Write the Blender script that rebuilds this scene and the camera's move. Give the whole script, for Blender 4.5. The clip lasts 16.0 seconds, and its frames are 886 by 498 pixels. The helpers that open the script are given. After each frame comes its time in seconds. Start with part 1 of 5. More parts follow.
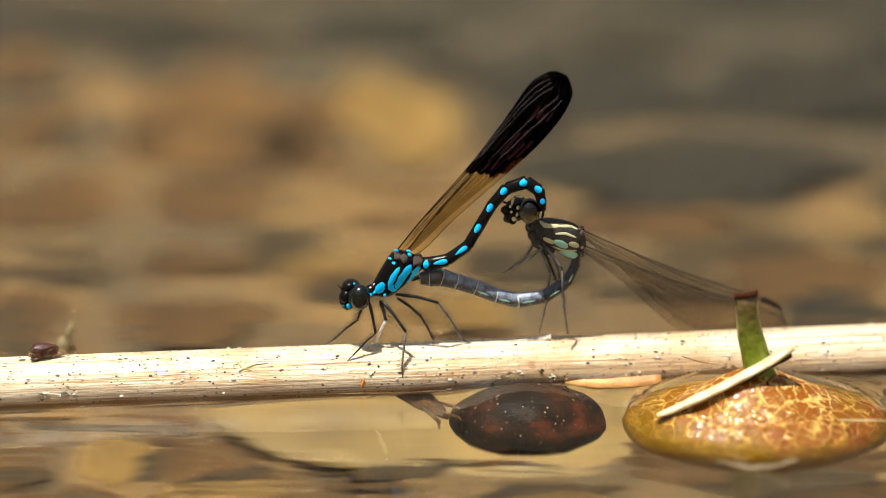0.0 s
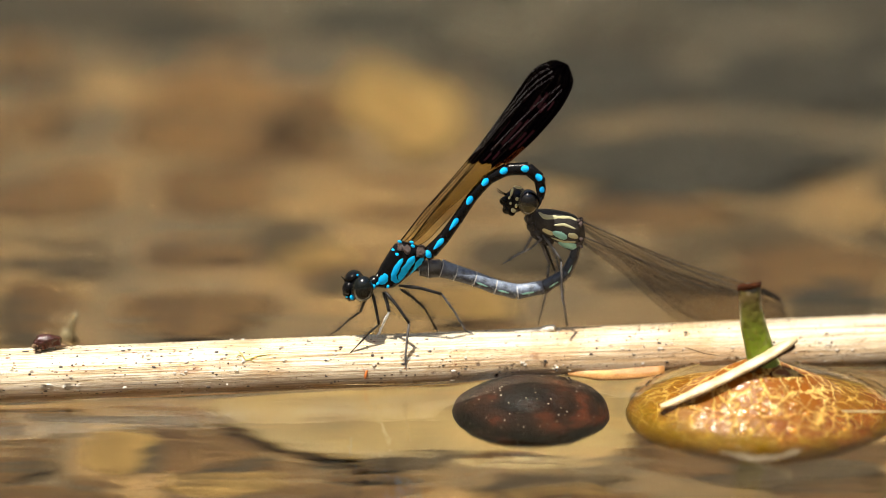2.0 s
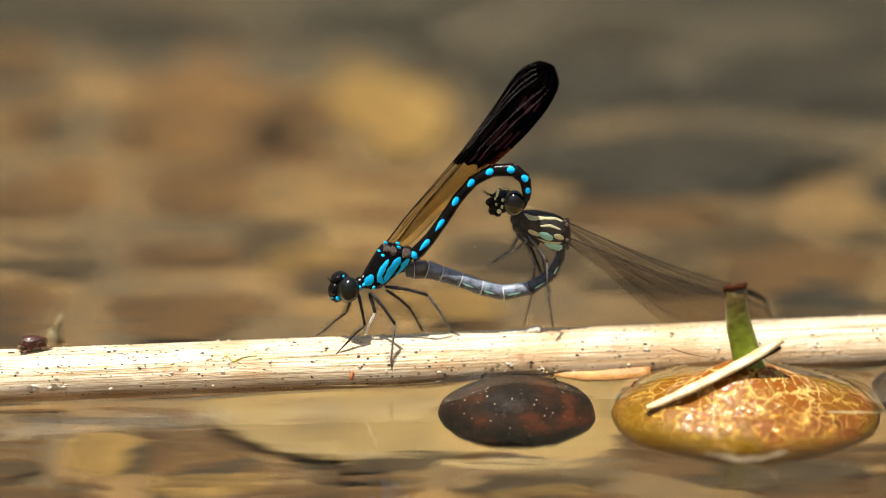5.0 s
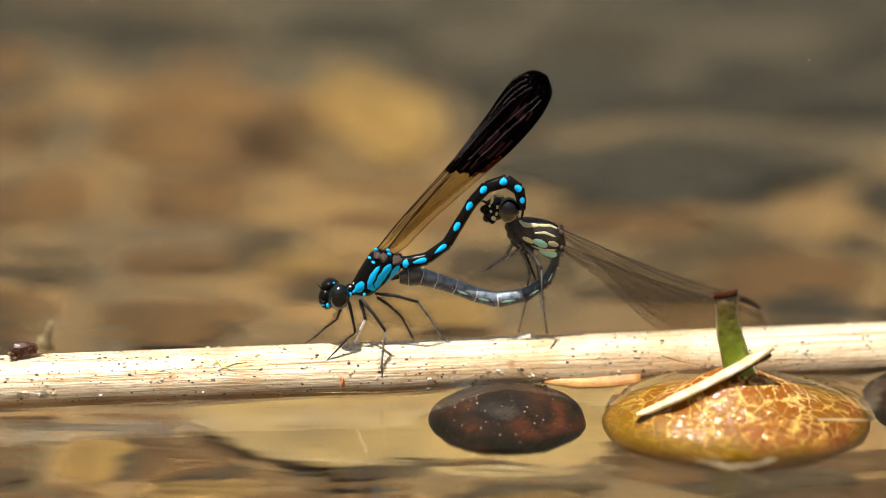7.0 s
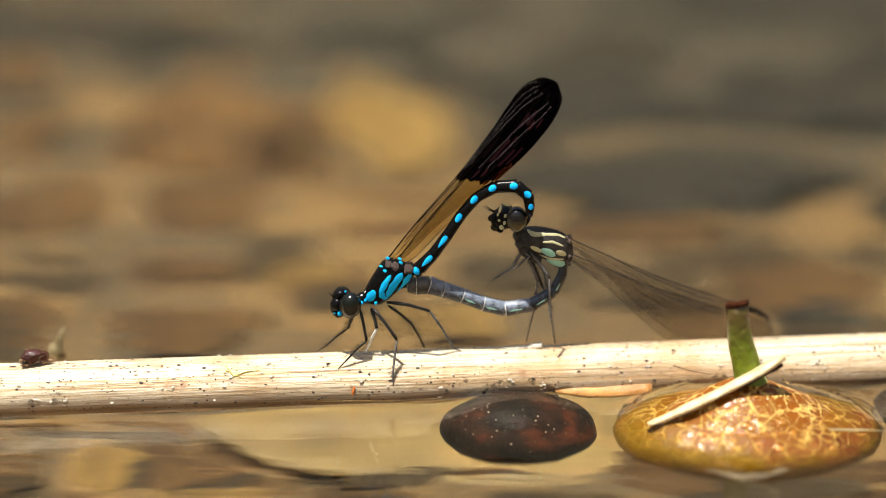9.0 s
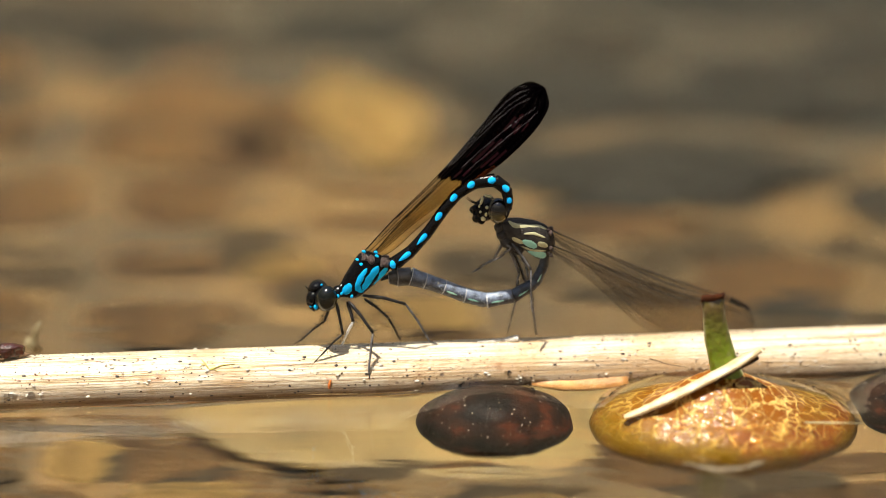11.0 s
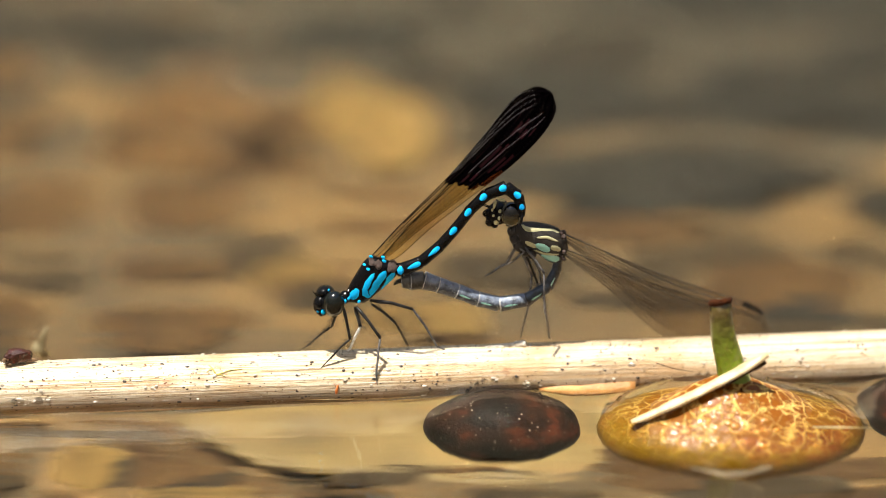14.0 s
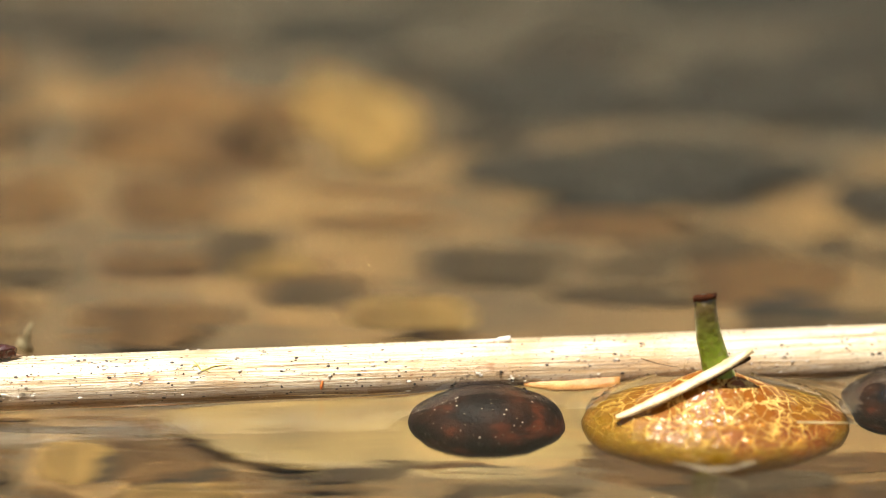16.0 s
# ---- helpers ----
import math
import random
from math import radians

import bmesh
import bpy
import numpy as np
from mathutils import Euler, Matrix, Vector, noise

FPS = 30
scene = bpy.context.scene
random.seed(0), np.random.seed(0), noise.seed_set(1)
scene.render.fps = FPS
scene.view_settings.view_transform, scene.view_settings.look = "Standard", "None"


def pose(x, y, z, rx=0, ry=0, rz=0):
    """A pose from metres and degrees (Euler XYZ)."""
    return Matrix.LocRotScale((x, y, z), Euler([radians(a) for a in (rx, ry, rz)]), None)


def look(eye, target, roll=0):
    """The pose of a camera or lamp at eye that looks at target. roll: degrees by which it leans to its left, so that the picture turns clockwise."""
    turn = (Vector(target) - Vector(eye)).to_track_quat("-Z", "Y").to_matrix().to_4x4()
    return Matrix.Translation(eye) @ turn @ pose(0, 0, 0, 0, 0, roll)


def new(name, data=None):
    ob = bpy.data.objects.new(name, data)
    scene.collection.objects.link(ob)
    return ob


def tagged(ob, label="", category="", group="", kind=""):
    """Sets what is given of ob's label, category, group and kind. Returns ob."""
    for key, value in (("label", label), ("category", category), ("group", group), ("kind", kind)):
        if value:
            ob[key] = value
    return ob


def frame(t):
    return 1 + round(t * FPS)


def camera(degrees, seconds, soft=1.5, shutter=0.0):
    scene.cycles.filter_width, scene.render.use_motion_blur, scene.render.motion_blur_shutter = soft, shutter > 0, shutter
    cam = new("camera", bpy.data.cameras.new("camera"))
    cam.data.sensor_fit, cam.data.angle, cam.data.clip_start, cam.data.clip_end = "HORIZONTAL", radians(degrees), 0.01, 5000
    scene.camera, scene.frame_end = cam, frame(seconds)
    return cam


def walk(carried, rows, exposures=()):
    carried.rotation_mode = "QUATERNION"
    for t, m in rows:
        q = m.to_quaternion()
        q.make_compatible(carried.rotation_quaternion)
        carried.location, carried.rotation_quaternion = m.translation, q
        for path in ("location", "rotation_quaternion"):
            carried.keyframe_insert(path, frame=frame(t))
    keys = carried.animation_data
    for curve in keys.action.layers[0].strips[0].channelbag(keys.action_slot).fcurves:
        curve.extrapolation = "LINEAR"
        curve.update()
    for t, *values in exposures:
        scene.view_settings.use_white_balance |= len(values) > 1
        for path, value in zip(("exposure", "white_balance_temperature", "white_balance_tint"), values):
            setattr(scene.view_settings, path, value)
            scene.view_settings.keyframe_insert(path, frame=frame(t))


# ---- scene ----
MM = 0.001


# ---- camera: a long macro lens on a hand-held rest, turning slightly ----
cam = camera(16.0, 16.0, soft=0.8)
cam.data.dof.use_dof = True
cam.data.dof.focus_distance = 0.3148
cam.data.dof.aperture_fstop = 9.5

EYE = (0.0, -0.30127, 0.11095)
# seconds, turn, tilt, lean in degrees
PATH = [
    (0.0, 0.0, 0.0, 0.0), (0.5, -0.051, 0.108, -0.06), (1.0, -0.1, -0.03, -0.1), (1.5, 0.061, -0.102, -0.06),
    (2.0, 0.062, -0.159, -0.04), (2.5, -0.158, -0.22, 0.0), (3.0, -0.381, -0.142, 0.11), (3.5, -0.389, -0.07, 0.07),
    (4.0, -0.264, -0.146, -0.04), (6.5, -0.222, -0.066, 0.21), (7.0, -0.389, -0.014, 0.16), (7.5, -0.404, 0.018, 0.17),
]
PATH += [
    (8.0, -0.35, -0.103, 0.09), (8.5, -0.19, -0.027, 0.18), (9.0, -0.166, 0.147, 0.27), (9.5, -0.422, 0.075, 0.36),
    (12.0, -0.646, 0.023, 0.37), (12.5, -0.656, 0.049, 0.37), (13.0, -0.489, 0.152, 0.47), (13.5, -0.601, 0.122, 0.37),
    (14.0, -0.485, 0.116, 0.27), (14.5, -0.417, 0.085, 0.24), (15.0, -0.431, 0.057, 0.22), (15.5, -0.572, 0.046, 0.3),
    (16.0, -0.778, 0.036, 0.31),
]
walk(cam, [(t, pose(*EYE, 72.217 + tilt, 0, turn) @ pose(0, 0, 0, 0, 0, lean)) for t, turn, tilt, lean in PATH],
     [(0.0, 0.83), (12.5, 0.83), (13.4, 0.95), (16.0, 0.95)])

# ---- daylight: a high sun behind the camera, clear sky ----
SUN = Vector((-0.21, -0.17, 1.0)).normalized()
world = bpy.data.worlds.new("daylight")
scene.world = world
world.use_nodes = True
sky = world.node_tree.nodes.new("ShaderNodeTexSky")
sky.sky_type = "NISHITA"
sky.sun_disc = False
sky.sun_elevation = math.asin(SUN.z)
sky.sun_rotation = math.atan2(SUN.x, SUN.y)
world.node_tree.nodes["Background"].inputs[1].default_value = 0.07
world.node_tree.links.new(sky.outputs[0], world.node_tree.nodes["Background"].inputs[0])
sun = new("sun", bpy.data.lights.new("sun", "SUN"))
sun.data.energy, sun.data.angle, sun.data.color = 5.0, radians(0.5), (1.0, 0.94, 0.81)
sun.matrix_world = look(SUN * 5, (0, 0, 0))


# ---- materials ----
class Shader:
    """A node material under construction."""

    def __init__(self, name, rough=0.5, metal=0.0, coat=0.0, spec=0.5):
        self.mat = bpy.data.materials.new(name)
        self.mat.use_nodes = True
        self.nodes, self.links = self.mat.node_tree.nodes, self.mat.node_tree.links
        self.bsdf = self.nodes["Principled BSDF"]
        self.bsdf.inputs["Roughness"].default_value = rough
        self.bsdf.inputs["Metallic"].default_value = metal
        self.bsdf.inputs["Coat Weight"].default_value = coat
        self.bsdf.inputs["Coat Roughness"].default_value = 0.08
        self.bsdf.inputs["Specular IOR Level"].default_value = spec
        self.coords = self.nodes.new("ShaderNodeTexCoord")

    def put(self, socket, value):
        if isinstance(value, bpy.types.NodeSocket):
            self.links.new(value, socket)
        else:
            if isinstance(value, tuple) and len(value) == 3 and socket.type == "RGBA":
                value = (*value, 1)
            socket.default_value = value

    def space(self, scale=(1, 1, 1), source="Object"):
        m = self.nodes.new("ShaderNodeMapping")
        self.links.new(self.coords.outputs[source], m.inputs[0])
        m.inputs["Scale"].default_value = scale
        return m.outputs[0]

    def noise(self, scale, detail=4, rough=0.55, where=None, warp=0.0):
        n = self.nodes.new("ShaderNodeTexNoise")
        self.links.new(where or self.coords.outputs["Object"], n.inputs["Vector"])
        n.inputs["Scale"].default_value, n.inputs["Detail"].default_value = scale, detail
        n.inputs["Roughness"].default_value, n.inputs["Distortion"].default_value = rough, warp
        return n.outputs["Fac"]

    def cells(self, scale, feature="F1", where=None, out="Distance"):
        n = self.nodes.new("ShaderNodeTexVoronoi")
        n.feature = feature
        self.links.new(where or self.coords.outputs["Object"], n.inputs["Vector"])
        n.inputs["Scale"].default_value = scale
        return n.outputs[out]

    def ramp(self, fac, *stops):
        n = self.nodes.new("ShaderNodeValToRGB")
        self.put(n.inputs[0], fac)
        ramp = n.color_ramp.elements
        while len(ramp) < len(stops):
            ramp.new(0.5)
        for e, (at, c) in zip(ramp, stops):
            e.position = at
            e.color = (c, c, c, 1) if not isinstance(c, tuple) else (*c, 1)
        return n.outputs[0]

    def mix(self, fac, a, b, how="MIX"):
        n = self.nodes.new("ShaderNodeMix")
        n.data_type, n.blend_type = "RGBA", how
        self.put(n.inputs[0], fac)
        self.put(n.inputs[6], a)
        self.put(n.inputs[7], b)
        return n.outputs[2]

    def math(self, how, a, b=0.0):
        n = self.nodes.new("ShaderNodeMath")
        n.operation = how
        self.put(n.inputs[0], a)
        self.put(n.inputs[1], b)
        return n.outputs[0]

    def axis(self, index, source="Object"):
        n = self.nodes.new("ShaderNodeSeparateXYZ")
        self.links.new(self.coords.outputs[source], n.inputs[0])
        return n.outputs[index]

    def random(self):
        return self.nodes.new("ShaderNodeObjectInfo").outputs["Random"]

    def base(self, value):
        self.put(self.bsdf.inputs["Base Color"], value)
        return self

    def rough(self, value):
        self.put(self.bsdf.inputs["Roughness"], value)
        return self

    def bump(self, height, distance, strength=1.0):
        n = self.nodes.new("ShaderNodeBump")
        n.inputs["Strength"].default_value, n.inputs["Distance"].default_value = strength, distance
        self.put(n.inputs["Height"], height)
        self.links.new(n.outputs[0], self.bsdf.inputs["Normal"])
        self.normal = n.outputs[0]
        return self

    def clear(self, tint, cover):
        """Lets light through by 1 - cover, tinted."""
        t, m = self.nodes.new("ShaderNodeBsdfTransparent"), self.nodes.new("ShaderNodeMixShader")
        t.inputs[0].default_value = (*tint, 1)
        self.put(m.inputs[0], cover)
        self.links.new(t.outputs[0], m.inputs[1])
        self.links.new(self.bsdf.outputs[0], m.inputs[2])
        self.links.new(m.outputs[0], self.nodes["Material Output"].inputs[0])
        return self


def plain(name, a, b, scale, rough=0.4, coat=0.0, bump=0.0, spec=0.5, metal=0.0):
    """Two tones in soft patches with finer grain, and relief."""
    s = Shader(name, rough, metal, coat, spec)
    coarse, fine = s.noise(scale), s.noise(scale * 6, 3)
    s.base(s.mix(s.ramp(s.math("ADD", s.math("MULTIPLY", coarse, 0.7), s.math("MULTIPLY", fine, 0.3)), (0.35, 0.0), (0.65, 1.0)), a, b))
    if bump:
        s.bump(fine, bump)
    return s.mat


def water_material():
    s = Shader("clear_stream_water")
    fres = s.nodes.new("ShaderNodeFresnel")
    fres.inputs[0].default_value = 1.333
    refr, gloss = s.nodes.new("ShaderNodeBsdfRefraction"), s.nodes.new("ShaderNodeBsdfGlossy")
    refr.inputs["IOR"].default_value, refr.inputs["Roughness"].default_value = 1.333, 0.0
    refr.inputs["Color"].default_value = (0.97, 0.96, 0.9, 1)
    gloss.inputs["Roughness"].default_value = 0.0
    bump = s.nodes.new("ShaderNodeBump")
    bump.inputs["Distance"].default_value, bump.inputs["Strength"].default_value = 0.0005, 0.4
    s.put(bump.inputs["Height"], s.math("ADD", s.math("ADD", s.noise(120, 2, 0.5, s.space((0.16, 1, 1))), s.noise(60, 3, 0.5, s.space((0.45, 1, 1)))), s.math("MULTIPLY", s.noise(420, 2, 0.5, s.space((0.12, 1, 1))), 0.16)))
    for n in (fres, refr, gloss):
        s.links.new(bump.outputs[0], n.inputs["Normal"])
    m = s.nodes.new("ShaderNodeMixShader")
    for a, b in ((fres.outputs[0], 0), (refr.outputs[0], 1), (gloss.outputs[0], 2)):
        s.links.new(a, m.inputs[b])
    s.links.new(m.outputs[0], s.nodes["Material Output"].inputs[0])
    return s.mat


def bed_material():
    s = Shader("stream_bed_silt", 0.8)
    grain = s.noise(900, 4)
    big = s.noise(38, 5, 0.6)
    tone = s.ramp(big, (0.36, (0.03, 0.021, 0.009)), (0.48, (0.08, 0.046, 0.013)), (0.6, (0.15, 0.084, 0.021)))
    stones = s.cells(75, "F1", s.space((0.8, 1, 1)), "Color")
    tone = s.mix(0.4, tone, s.mix(s.ramp(stones, (0.2, 0.0), (0.8, 1.0)), (0.034, 0.022, 0.008), (0.16, 0.088, 0.023)))
    # a dark patch towards the far right, with a ragged edge
    across = s.math("MULTIPLY", s.math("SUBTRACT", s.axis(0), 0.08), 6.0)
    along = s.math("MULTIPLY", s.math("SUBTRACT", s.axis(1), 0.275), 8.5)
    away = s.math("SQRT", s.math("ADD", s.math("MULTIPLY", across, across), s.math("MULTIPLY", along, along)))
    away = s.math("ADD", away, s.math("MULTIPLY", s.math("SUBTRACT", s.noise(22, 4), 0.5), 1.2))
    tone = s.mix(s.ramp(away, (0.75, 0.9), (1.2, 0.0)), tone, (0.02, 0.0175, 0.01))
    far = s.axis(2)
    tone = s.mix(s.ramp(far, (0.0, 0.0), (0.3, 1.0)), tone, s.ramp(s.noise(1.2, 6), (0.35, (0.008, 0.01, 0.005)), (0.7, (0.026, 0.03, 0.013))))
    s.base(s.mix(s.ramp(grain, (0.4, 0.0), (0.7, 0.3)), tone, (0.105, 0.066, 0.024)))
    s.bump(grain, 0.001)
    return s.mat


def slab_material():
    s = Shader("pale_ochre_slab", 0.7)
    wide, vein, fine = s.noise(45, 4, 0.6), s.noise(160, 4, 0.6, s.space((0.35, 1, 1))), s.noise(700, 3)
    tone = s.ramp(wide, (0.35, (0.072, 0.045, 0.01)), (0.5, (0.122, 0.08, 0.021)), (0.66, (0.172, 0.115, 0.033)))
    tone = s.mix(s.ramp(vein, (0.5, 0.0), (0.66, 0.6)), tone, (0.165, 0.09, 0.018))
    s.base(s.mix(s.ramp(fine, (0.45, 0.0), (0.7, 0.35)), tone, (0.085, 0.058, 0.022)))
    s.bump(wide, 0.001)
    return s.mat


def stone_material(name, tone, dark, pale):
    s = Shader(name, 0.7)
    blot = s.noise(1.6, 5, 0.65)
    fine = s.noise(16, 4)
    base = s.mix(s.ramp(blot, (0.4, 0.0), (0.68, 0.8)), tone, dark)
    s.base(s.mix(s.ramp(fine, (0.45, 0.0), (0.75, 0.45)), base, pale))
    s.bump(s.math("ADD", blot, s.math("MULTIPLY", fine, 0.2)), 0.04)
    return s.mat


def reed_material():
    s = Shader("dry_reed", 0.4, coat=0.35)
    s.bsdf.inputs["Coat Roughness"].default_value = 0.37
    fibre = s.noise(1.0, 5, 0.7, s.space((70, 7000, 7000)))
    split = s.noise(1.0, 3, 0.6, s.space((28, 9500, 9500)))
    broad = s.noise(1.0, 4, 0.6, s.space((22, 900, 900)))
    blot = s.noise(130, 4, 0.6)
    rust = s.noise(330, 5, 0.65, s.space((0.5, 1, 1)))
    tone = s.ramp(fibre, (0.32, (0.5, 0.31, 0.13)), (0.44, (0.84, 0.66, 0.42)), (0.57, (0.96, 0.88, 0.71)))
    tone = s.mix(s.ramp(broad, (0.5, 0.0), (0.64, 0.55)), tone, (0.62, 0.41, 0.21))
    lines = s.math("MULTIPLY", s.ramp(split, (0.36, 0.8), (0.45, 0.0)), s.ramp(broad, (0.4, 0.3), (0.6, 1.0)))
    tone = s.mix(lines, tone, (0.2, 0.1, 0.055))
    hair = s.noise(1.0, 3, 0.7, s.space((130, 15000, 15000)))
    tone = s.mix(s.ramp(hair, (0.37, 0.8), (0.49, 0.0)), tone, (0.4, 0.22, 0.09))
    tone = s.mix(s.ramp(blot, (0.5, 0.0), (0.66, 0.6)), tone, (0.58, 0.34, 0.15))
    tone = s.mix(s.ramp(rust, (0.63, 0.0), (0.69, 0.55)), tone, (0.4, 0.16, 0.06))
    speck = s.cells(1.0, "F1", s.space((560, 760, 760)))
    some = s.noise(160, 2)
    mask = s.math("MULTIPLY", s.ramp(speck, (0.08, 0.8), (0.16, 0.0)), s.ramp(some, (0.5, 0.0), (0.6, 1.0)))
    tone = s.mix(mask, tone, (0.1, 0.07, 0.06))
    # wet underside along the waterline, with the reed's own shade painted in
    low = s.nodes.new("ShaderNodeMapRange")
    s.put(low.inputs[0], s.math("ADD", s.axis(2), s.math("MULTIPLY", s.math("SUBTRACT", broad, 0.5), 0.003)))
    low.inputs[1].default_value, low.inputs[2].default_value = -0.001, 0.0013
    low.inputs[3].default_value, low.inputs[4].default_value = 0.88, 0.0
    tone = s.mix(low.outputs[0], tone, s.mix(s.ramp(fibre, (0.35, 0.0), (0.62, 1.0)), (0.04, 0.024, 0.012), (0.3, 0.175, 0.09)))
    s.base(tone)
    wet = s.noise(95, 3, 0.5)
    s.rough(s.ramp(wet, (0.45, 0.5), (0.6, 0.2)))
    s.put(s.bsdf.inputs["Coat Weight"], s.ramp(wet, (0.42, 0.08), (0.53, 1.0)))
    grit = s.noise(2600, 3, 0.6)
    sheen = s.nodes.new("ShaderNodeBump")
    sheen.inputs["Distance"].default_value = 0.00013
    s.put(sheen.inputs["Height"], s.noise(1500, 3, 0.6, s.space((0.7, 1, 1))))
    s.links.new(sheen.outputs[0], s.bsdf.inputs["Coat Normal"])
    s.bump(s.math("ADD", s.math("ADD", fibre, s.math("MULTIPLY", grit, 0.7)), s.math("MULTIPLY", s.math("ADD", mask, lines), -0.6)), 0.00016)
    return s.mat


def fruit_material():
    s = Shader("wet_cracked_fruit_skin", 0.45, coat=0.4, spec=0.15)
    s.bsdf.inputs["Coat Roughness"].default_value = 0.14
    warp = s.nodes.new("ShaderNodeVectorMath")
    warp.operation = "MULTIPLY_ADD"
    n = s.nodes.new("ShaderNodeTexNoise")
    n.inputs["Scale"].default_value, n.inputs["Detail"].default_value = 500, 4
    s.links.new(s.coords.outputs["Object"], n.inputs["Vector"])
    s.links.new(n.outputs["Color"], warp.inputs[0])
    warp.inputs[1].default_value = (0.0026, 0.0026, 0.0026)
    s.links.new(s.coords.outputs["Object"], warp.inputs[2])
    crack = s.cells(580, "DISTANCE_TO_EDGE", warp.outputs[0])
    crack2 = s.cells(1500, "DISTANCE_TO_EDGE", warp.outputs[0])
    patch = s.noise(150, 4, 0.6)
    broken = s.noise(620, 3, 0.6)
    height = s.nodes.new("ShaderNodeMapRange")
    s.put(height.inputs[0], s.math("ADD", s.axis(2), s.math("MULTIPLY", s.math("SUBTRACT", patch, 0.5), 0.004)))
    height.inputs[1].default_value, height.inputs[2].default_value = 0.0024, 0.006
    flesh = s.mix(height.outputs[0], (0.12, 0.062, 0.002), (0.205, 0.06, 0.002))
    flesh = s.mix(s.ramp(patch, (0.5, 0.0), (0.66, 0.85)), flesh, (0.13, 0.028, 0.006))
    flesh = s.mix(s.ramp(broken, (0.5, 0.0), (0.75, 0.35)), flesh, (0.33, 0.14, 0.01))
    line = s.math("MULTIPLY", s.ramp(crack, (0.0, 1.0), (0.1, 0.0)), s.ramp(broken, (0.36, 0.2), (0.5, 1.0)))
    thin = s.math("MULTIPLY", s.ramp(crack2, (0.01, 0.7), (0.09, 0.0)), s.ramp(broken, (0.5, 0.0), (0.62, 1.0)))
    line = s.math("MULTIPLY", s.math("MAXIMUM", line, thin), s.ramp(s.axis(2), (0.0005, 0.3), (0.004, 1.0)))
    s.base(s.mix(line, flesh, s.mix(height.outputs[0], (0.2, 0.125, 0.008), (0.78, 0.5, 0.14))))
    s.bump(s.math("ADD", line, s.math("MULTIPLY", s.noise(1800, 3), 0.35)), 0.00016)
    wet = s.nodes.new("ShaderNodeBump")
    wet.inputs["Distance"].default_value = 0.0003
    s.put(wet.inputs["Height"], s.math("ADD", s.noise(1000, 2), s.math("MULTIPLY", line, 0.06)))
    s.links.new(wet.outputs[0], s.bsdf.inputs["Coat Normal"])
    return s.mat


def seed_material():
    s = Shader("dark_wet_seed", 0.45, coat=0.0, spec=0.06)
    blot = s.noise(190, 4, 0.6)
    fine = s.noise(2600, 3)
    tone = s.ramp(blot, (0.4, (0.006, 0.004, 0.003)), (0.55, (0.022, 0.009, 0.005)), (0.68, (0.085, 0.02, 0.008)))
    pore = s.ramp(s.cells(1500), (0.1, 1.0), (0.2, 0.0))
    s.base(s.mix(s.math("MULTIPLY", pore, s.ramp(fine, (0.5, 0.0), (0.62, 0.6))), tone, (0.35, 0.28, 0.2)))
    s.bump(s.math("ADD", fine, pore), 0.0001)
    return s.mat


def wing_material(name, tint, cover, colour, rough=0.25):
    s = Shader(name, rough, spec=0.03 if rough < 0.5 else 0.0)
    tone = s.noise(700, 3)
    s.base(s.mix(tone, colour, tuple(c * 0.6 for c in colour)))
    s.bump(s.noise(1800, 2), 0.00004)
    return s.clear(tint, cover).mat


def female_abdomen_material(name, under, back, blotch):
    s = Shader(name, 0.3, coat=0.25)
    blot, fine = s.noise(900, 4, 0.65), s.noise(3800, 3, 0.6)
    top = s.nodes.new("ShaderNodeMapRange")
    s.put(top.inputs[0], s.math("ADD", s.axis(2), s.math("MULTIPLY", s.math("SUBTRACT", blot, 0.5), 0.0009)))
    top.inputs[1].default_value, top.inputs[2].default_value = -0.0004, 0.0003
    # upturned side paler: its blue-white sheen painted in with the silvery bloom
    tone = s.mix(top.outputs[0], under, back)
    tone = s.mix(s.ramp(blot, (0.46, 0.0), (0.62, 0.8)), tone, blotch)
    s.base(s.mix(s.ramp(fine, (0.55, 0.0), (0.75, 0.5)), tone, tuple(min(0.6, 2.5 * c) for c in under)))
    s.bump(s.math("ADD", fine, blot), 0.00009)
    return s.mat


def female_eye_material():
    s = Shader("two_tone_compound_eye", 0.14, coat=0.4)
    up = s.nodes.new("ShaderNodeMapRange")
    s.put(up.inputs[0], s.math("ADD", s.axis(2), s.math("MULTIPLY", s.noise(900, 2), 0.0005)))
    up.inputs[1].default_value, up.inputs[2].default_value = 0.0029, 0.0037
    s.base(s.mix(up.outputs[0], (0.055, 0.046, 0.022), (0.004, 0.0035, 0.004)))
    return s.mat


EYE_BROWN = female_eye_material()
WATER, BED = water_material(), bed_material()
STONES = {
    "gold": stone_material("ochre_stone", (0.6, 0.36, 0.09), (0.42, 0.24, 0.06), (0.66, 0.44, 0.15)),
    "orange": stone_material("rusty_stone", (0.3, 0.15, 0.036), (0.2, 0.1, 0.026), (0.36, 0.2, 0.055)),
    "tan": stone_material("tan_stone", (0.16, 0.1, 0.036), (0.09, 0.057, 0.022), (0.23, 0.147, 0.057)),
    "dun": stone_material("dun_stone", (0.068, 0.049, 0.025), (0.042, 0.031, 0.016), (0.1, 0.072, 0.038)),
    "grey": stone_material("grey_brown_stone", (0.04, 0.034, 0.021), (0.024, 0.02, 0.013), (0.065, 0.052, 0.032)),
}
SLAB = slab_material()
REED, FRUIT, SEED = reed_material(), fruit_material(), seed_material()
